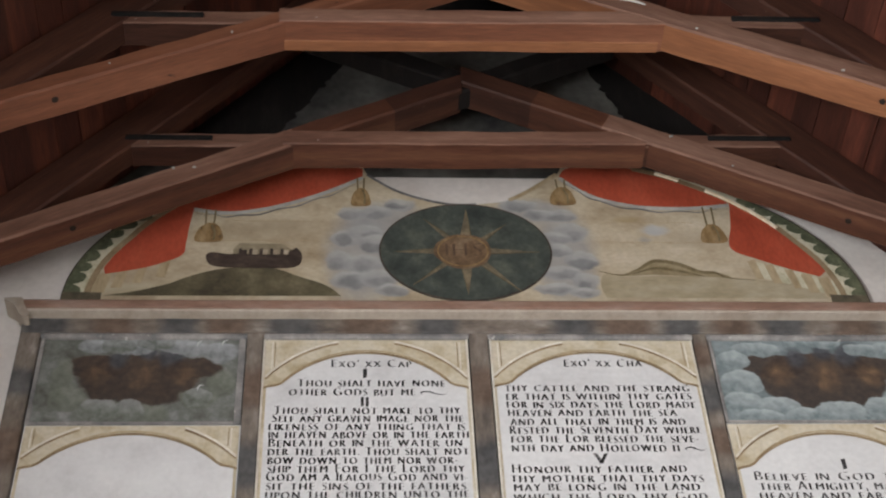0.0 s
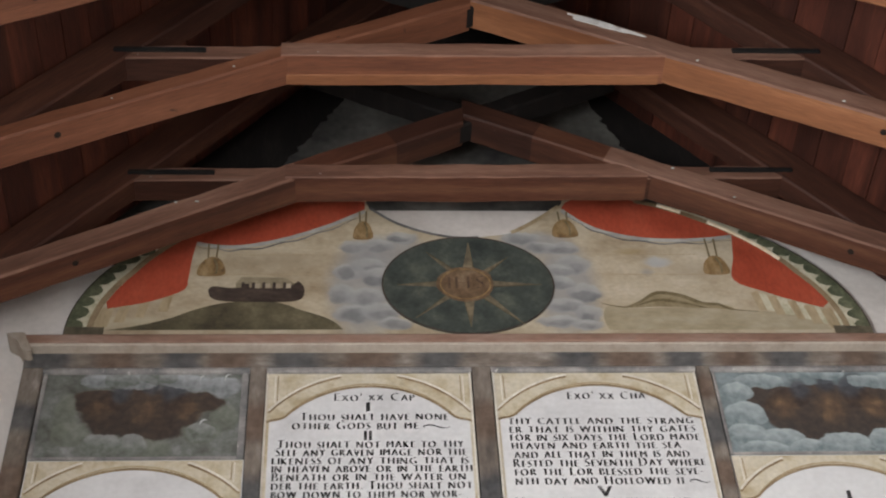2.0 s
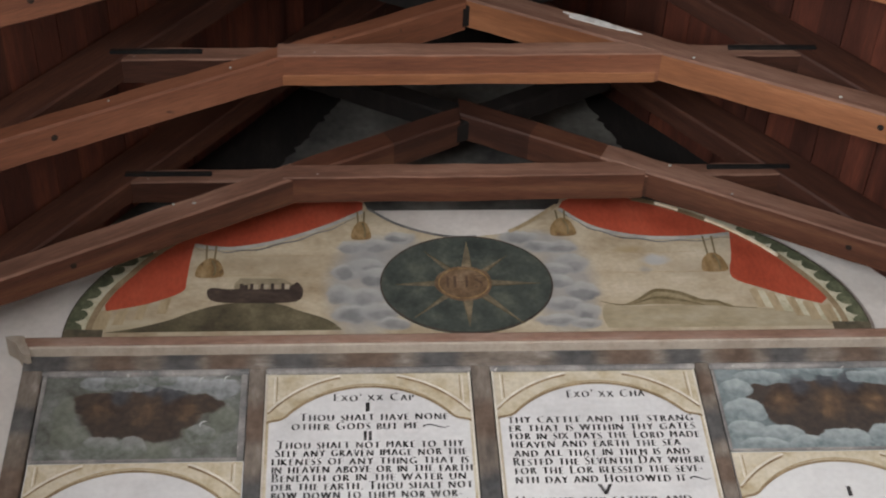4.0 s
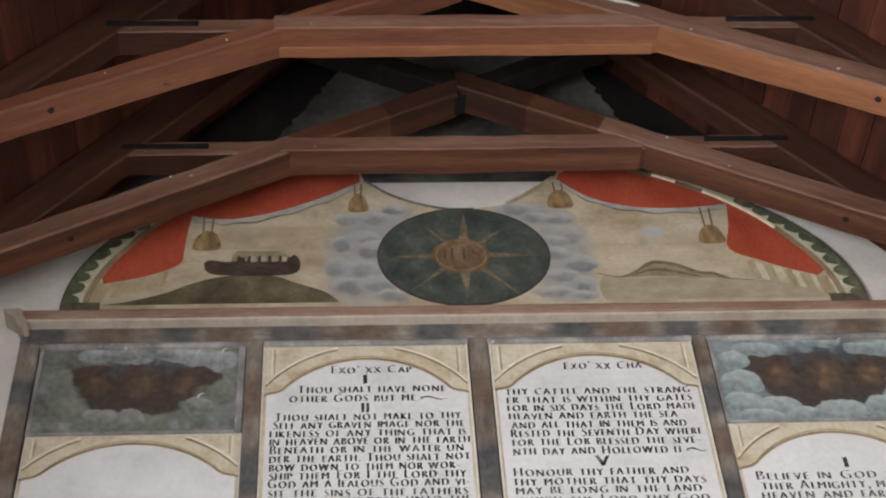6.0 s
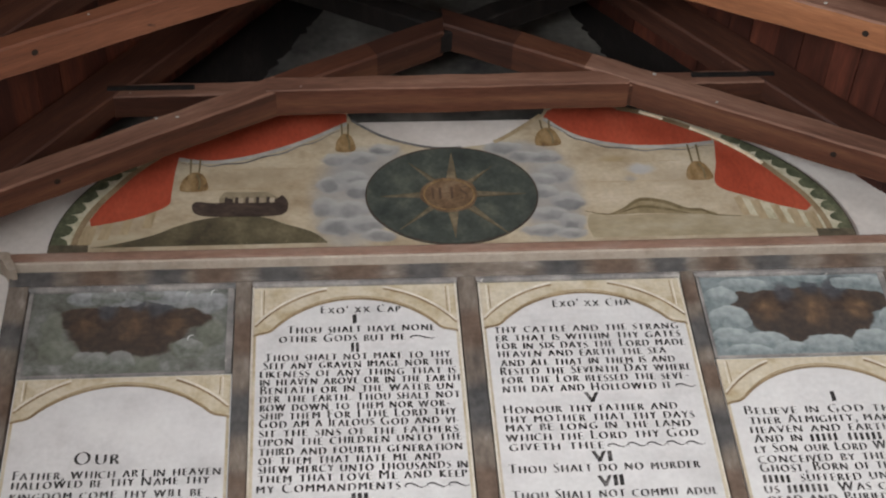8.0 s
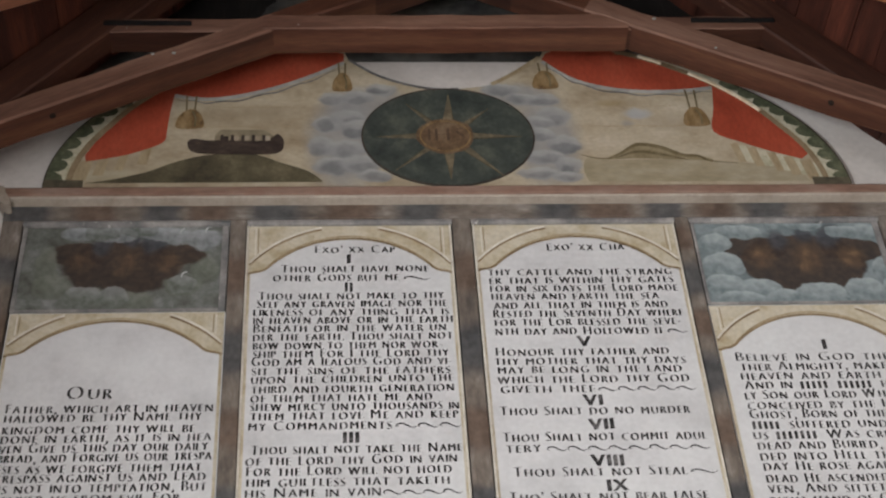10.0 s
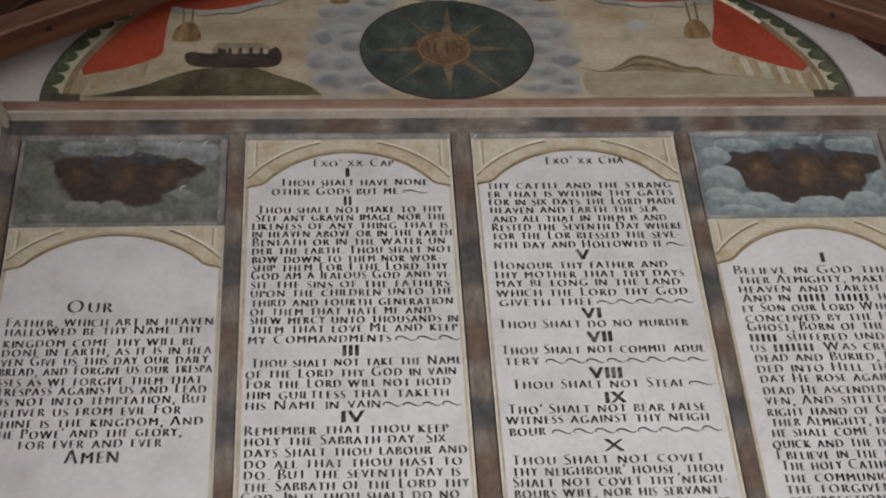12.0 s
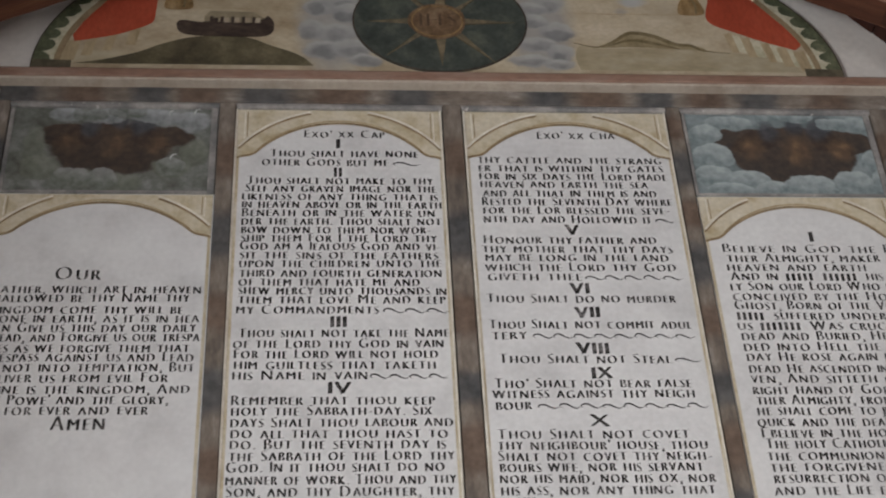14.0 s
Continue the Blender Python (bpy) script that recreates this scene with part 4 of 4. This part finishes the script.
CLOUDS = puffs([(-0.47, 6.445, 0.075, 0.045), (-0.37, 6.455, 0.085, 0.045), (-0.26, 6.505, 0.080, 0.046), (-0.49, 6.29, 0.075, 0.058), (-0.41, 6.33, 0.09, 0.050), (-0.36, 6.26, 0.09, 0.070), (-0.52, 6.16, 0.065, 0.065), (-0.42, 6.14, 0.10, 0.065), (-0.47, 6.04, 0.095, 0.065), (-0.36, 6.05, 0.10, 0.060), (-0.30, 5.985, 0.085, 0.042),
                (0.25, 6.505, 0.10, 0.045), (0.34, 6.445, 0.08, 0.045), (0.43, 6.440, 0.085, 0.050), (0.47, 6.335, 0.085, 0.065), (0.39, 6.30, 0.08, 0.05), (0.41, 6.225, 0.065, 0.048), (0.495, 6.165, 0.080, 0.062), (0.40, 6.09, 0.10, 0.050), (0.50, 6.04, 0.070, 0.060), (0.37, 5.995, 0.11, 0.040), (0.49, 5.975, 0.075, 0.035)], (0.25, 0.25, 0.25), (0.40, 0.392, 0.375), 0.30, 0.8, 0.85)
rnd = random.Random(21)
CORES = [(x + a * rnd.uniform(-0.25, 0.3), z - b * rnd.uniform(0.0, 0.4), a * rnd.uniform(0.5, 0.95), b * rnd.uniform(0.5, 0.85), GREY, SMOKE, 0.50, 0.45, rnd.uniform(0.35, 0.9)) for x, z, a, b, *_ in CLOUDS]
CLOUDS = [row for pair in zip(CLOUDS, CORES) for row in pair]
SCENE = painted("painted_boarding", [(0.28, (0.29, 0.220, 0.140)), (0.5, (0.430, 0.355, 0.250)), (0.72, (0.510, 0.440, 0.338))], (4.5, 4.5, 6.5), STAINS + WASHES + CLOUDS, 0.024, 0.40)
part("board", slab(board, 0.0, 0.026), SCENE, lunette, "buff painted boarding")
# garland along both ends
part("garland_band", slab(arc(0, 62, 0.004) + inner_arc(62, 0), -0.0012), GARLAND, lunette, "pale garland border")
part("garland_band", slab(arc(118, 180, 0.004) + inner_arc(180, 118), -0.0012), GARLAND, lunette, "pale garland border")
rnd = random.Random(11)
for s in (0, 1):
    turn = (lambda t: t) if s else (lambda t: 180 - t)
    part("garland_stem", ribbon([rim(turn(46 * k / 24), 0.006) for k in range(25)], -0.0020, 0.012), ARK, lunette, "dark outer edge of the garland")
    t = 1.0
    for k in range(10):
        wide = rnd.uniform(3.6, 5.0)
        deep = rnd.uniform(0.034, 0.050) * min(1.0, (54 - t) / 22)
        lobe = [rim(turn(t + wide * j / 4), 0.006) for j in range(5)]
        lobe += [rim(turn(t + wide * (1 - j / 10)), 0.030 + deep * math.sin(math.pi * j / 10) ** 0.6 + rnd.uniform(-0.004, 0.004)) for j in range(11)]
        part("leaf", slab(lobe, -0.0024 - 0.00004 * k, 0.0005), LEAF, lunette)
        t += wide * 0.97
    part("border_line", ribbon([inner(turn(2 + 60 * k / 24), -0.012 * (1 - k / 24)) for k in range(25)], -0.0026, 0.026, taper=False), BORDER, lunette, "tan brown border band")
    x0, x1 = sorted((CX + (A - 0.004) * (1 if s else -1), CX + (A - 0.160) * (1 if s else -1)))
    part("garland_foot", slab([(x0, 5.900), (x1, 5.900), (x1, 5.962), (x0, 5.966)], -0.0030), FOOT, lunette, "dark olive foot of the garland")
# right-hand beads, pale all along where they catch the light
for t0, t1 in ((30, 48), (53.5, 58)):
    part("gilded_bead", ribbon(inner_arc(t0, t1, 0.0, 12), -0.0105, 0.013, 0.008), GOLD, lunette, "gilded bead with its glint in the colour")
part("gilded_bead", ribbon(inner_arc(120, 134, 0.0, 12), -0.0050, 0.005, 0.003), TANLINE, lunette, "dull gilded bead")
# curtains
swag_l = curve([(-1.137, 6.478), (-1.05, 6.459), (-0.95, 6.457), (-0.81, 6.490), (-0.67, 6.546), (-0.55, 6.608), (-0.42, 6.690)], 5)
swag_r = curve([(0.45, 6.700), (0.52, 6.625), (0.61, 6.562), (0.755, 6.516), (0.90, 6.502), (1.05, 6.508), (1.18, 6.528)], 5)
tl = [inner(t, 0.002) for t in (114, 118, 122, 126, 130, 134, 138, 141)]
part("curtain", slab(swag_l + [(-0.42, 6.74)] + tl, -0.0016), RED, lunette, "red painted swag")
tr = [inner(t, 0.002) for t in (46, 50, 54, 58, 62, 66, 70)]
part("curtain", slab(swag_r + tr + [(0.47, 6.74)], -0.0016), RED, lunette, "red painted swag")
drop_l = curve([(-1.137, 6.478), (-1.150, 6.36), (-1.156, 6.25), (-1.170, 6.180), (-1.285, 6.118), (-1.380, 6.09), (-1.468, 6.070)], 4)
part("curtain", slab(drop_l + [inner(t, 0.006) for t in (168, 163, 158, 153, 148, 143, 139)], -0.0020), RED, lunette, "red painted curtain drop")
drop_r = curve([(1.184, 6.526), (1.165, 6.38), (1.142, 6.240), (1.26, 6.170), (1.37, 6.118), (1.49, 6.074)], 4)
part("curtain", slab(drop_r + [inner(t, 0.001) for t in (12, 17, 22, 27, 32, 37, 41, 44)], -0.0020), RED, lunette, "red painted curtain drop")
for line in (swag_l, swag_r):
    part("hem", ribbon([(x, z - 0.012) for x, z in line], -0.0024, 0.021), HEM, lunette, "pale grey hem")
    part("hem_line", ribbon([(x + 0.01, z - 0.033 - 0.006 * math.sin(k * 1.1)) for k, (x, z) in enumerate(line)], -0.0028, 0.008, taper=True), LINE, lunette, "dark hem line")
part("scoop_line", ribbon(scoop[:11], -0.0024, 0.020), FRINGE, lunette, "ochre edge line")
part("scoop_line", ribbon(scoop[17:], -0.0024, 0.013), LINE, lunette, "dark edge line")
# fringes under the drops
for side, rows in ((-1, ((-1.47, 0.060), (-1.395, 0.042), (-1.315, 0.036), (-1.225, 0.040))), (1, ((1.215, 0.030), (1.285, 0.035), (1.365, 0.030), (1.43, 0.040), (1.50, 0.045)))):
    for x, w in rows:
        top = 6.07 + (1.47 - abs(x)) * 0.36
        low = top - 0.105
        part("fringe", slab([(x - w / 2, top), (x + w / 2, top + 0.012), (x + w / 2 + side * 0.020, low), (x - w / 2 + side * 0.020, low)], -0.0014), FRINGE, lunette, "ochre fringe")
for x, w in ((1.250, 0.030), (1.322, 0.044), (1.398, 0.030), (1.462, 0.026), (1.545, 0.030)):
    top = 6.078 + (1.47 - x) * 0.36
    part("fringe", slab([(x - w / 2, top), (x + w / 2, top - 0.006), (x + w / 2 + 0.016, top - 0.105), (x - w / 2 + 0.012, top - 0.095)], -0.0013, 0.0009), GARLAND, lunette, "pale cream fringe strip")
# hills and meadow
hill = curve([(-1.46, 5.948), (-1.34, 5.972), (-1.21, 6.015), (-1.12, 6.062), (-0.985, 6.106), (-0.80, 6.110), (-0.685, 6.062), (-0.57, 6.010), (-0.51, 5.950)], 5)
part("hill", slab(hill, -0.0012), HILL, lunette, "olive brown hill")
far = curve([(0.575, 5.945), (0.560, 6.020), (0.585, 6.085), (0.67, 6.070), (0.78, 6.072), (0.98, 6.075), (1.10, 6.066), (1.25, 6.050), (1.42, 6.02), (1.50, 5.945)], 4)
part("meadow", slab(far, -0.0008), MEADOW, lunette, "pale olive meadow")
part("ridge", slab(curve([(0.66, 6.075), (0.74, 6.125), (0.80, 6.172), (0.895, 6.155), (0.985, 6.105), (1.05, 6.098), (1.11, 6.066), (0.98, 6.072), (0.80, 6.080)], 4, True), -0.0014), RIDGE_PAINT, lunette, "low olive brown hill")
part("ridge_line", ribbon(curve([(0.56, 6.098), (0.66, 6.076), (0.73, 6.112), (0.80, 6.160), (0.895, 6.146), (0.985, 6.098), (1.05, 6.092), (1.10, 6.062), (1.21, 6.050)], 5), -0.0026, 0.019, taper=True), RIDGE_LINE, lunette, "brown hill line")
part("ridge_line", ribbon(curve([(0.70, 6.082), (0.80, 6.118), (0.90, 6.100), (1.0, 6.07)], 5), -0.0026, 0.017, taper=True), RIDGE_LINE, lunette, "brown hill line")
# ark
hull = curve([(-1.068, 6.170), (-1.048, 6.200), (-0.985, 6.190), (-0.94, 6.192), (-0.85, 6.190), (-0.76, 6.190), (-0.715, 6.215), (-0.695, 6.228), (-0.672, 6.178), (-0.70, 6.115), (-0.86, 6.108), (-1.03, 6.118)], 4, True)
cabin = slab([(-0.957, 6.18), (-0.957, 6.222), (-0.935, 6.256), (-0.755, 6.252), (-0.712, 6.215), (-0.712, 6.18)], -0.0026)
ark = part("ark", slab(hull, -0.0032), ARK, lunette, "dark brown ark hull")
part("cabin", cabin, CABIN, ark, "drab brown ark cabin")
for k in range(5):
    x = -0.925 + 0.043 * k
    part("window", slab([(x, 6.188), (x, 6.215), (x + 0.024, 6.215), (x + 0.024, 6.188)], -0.0036), CANVAS if k else ARK, ark, "pale gap in the cabin wall")
    part("post", slab([(x - 0.010, 6.186), (x - 0.009, 6.222), (x + 0.004, 6.222), (x + 0.004, 6.186)], -0.0039), ARK, ark, "dark cabin post")
# tassels
for x, top, z, w in ((-1.064, 6.462, 6.268, 0.112), (-0.428, 6.676, 6.498, 0.082), (0.452, 6.678, 6.514, 0.108), (1.080, 6.500, 6.279, 0.108)):
    body = curve([(x - w * 0.50, z), (x - w * 0.50, z + 0.045), (x - w * 0.34, z + 0.085), (x - w * 0.05, z + 0.112), (x + w * 0.28, z + 0.098), (x + w * 0.46, z + 0.055), (x + w * 0.50, z + 0.004), (x, z - 0.008)], 4, True)
    bag = part("tassel", slab(body, -0.0036), TASSEL, lunette, "ochre brown tassel")
    for s in (-0.19, 0.17):
        part("cord", ribbon([(x + s * w, top), (x + s * w * 0.85, z + 0.10)], -0.0030, 0.008), RIDGE_LINE, bag, "brown cord")
    part("fold", ribbon(curve([(x + 0.006, z + 0.100), (x + w * 0.20, z + 0.055), (x + w * 0.18, z + 0.004)], 4), -0.0042, 0.008), RIDGE_LINE, bag, "dark fold")
# seams of the boarding
for z, x0, x1 in ((6.275, -1.12, -0.60), (6.275, 0.58, 1.10), (6.12, -1.10, -1.06), (6.40, 0.60, 1.02), (6.395, -1.0, -0.62)):
    part("seam", ribbon([(x0 + (x1 - x0) * k / 8, z + 0.002 * math.sin(k * 2.1)) for k in range(9)], -0.0010, 0.0035, 0.0006, True), FRINGE, lunette, "faint seam between boards")
# oval with the sunburst
OX, OZ = 0.010, 6.212
oval = part("oval", slab(ellipse(OX, OZ, 0.363, 0.294, 64), -0.0060, 0.006), OVAL, lunette, "dark green oval board")
part("oval_rim", ribbon(ellipse(OX, OZ, 0.360, 0.291, 64) + ellipse(OX, OZ, 0.360, 0.291, 64)[:1], -0.0066, 0.006, 0.001), ARK, oval, "dark oval edge")
for k, (dx, dz, w) in enumerate(((0.012, 0.255, 0.050), (-0.172, 0.196, 0.028), (0.180, 0.166, 0.030), (-0.300, -0.008, 0.036), (0.310, -0.006, 0.038), (-0.225, -0.205, 0.024), (0.0, -0.258, 0.050), (0.222, -0.244, 0.034))):
    d = Vector((dx, dz))
    n = Vector((-d.y, d.x)).normalized() * w / 2
    f = d * 0.30
    part("sun_ray", slab([(OX + f.x - n.x, OZ + f.y - n.y), (OX + d.x, OZ + d.y), (OX + f.x + n.x, OZ + f.y + n.y)], -0.0072 - 0.0001 * k), RAY, oval, "brown gold ray")
    part("ray_edge", ribbon([(OX + f.x - n.x, OZ + f.y - n.y), (OX + d.x, OZ + d.y)], -0.0080 - 0.0001 * k, 0.004, 0.0006), HILL, oval, "olive ray edge")
part("sun_disc", slab(ellipse(OX - 0.012, OZ - 0.004, 0.120, 0.104, 36, wobble=0.02), -0.0092, 0.0016), SUN, oval, "brown gold sun disc")
part("sun_ring", ribbon(ellipse(OX - 0.012, OZ - 0.004, 0.105, 0.090, 36) + ellipse(OX - 0.012, OZ - 0.004, 0.105, 0.090, 36)[:1], -0.0096, 0.006, 0.0006), TASSEL, oval, "ochre ring")
lettering("sun_letters", "IHS", OX - 0.085, OX + 0.070, OZ - 0.035, 0.070, -0.0100, oval, FADED, weight=0.24)
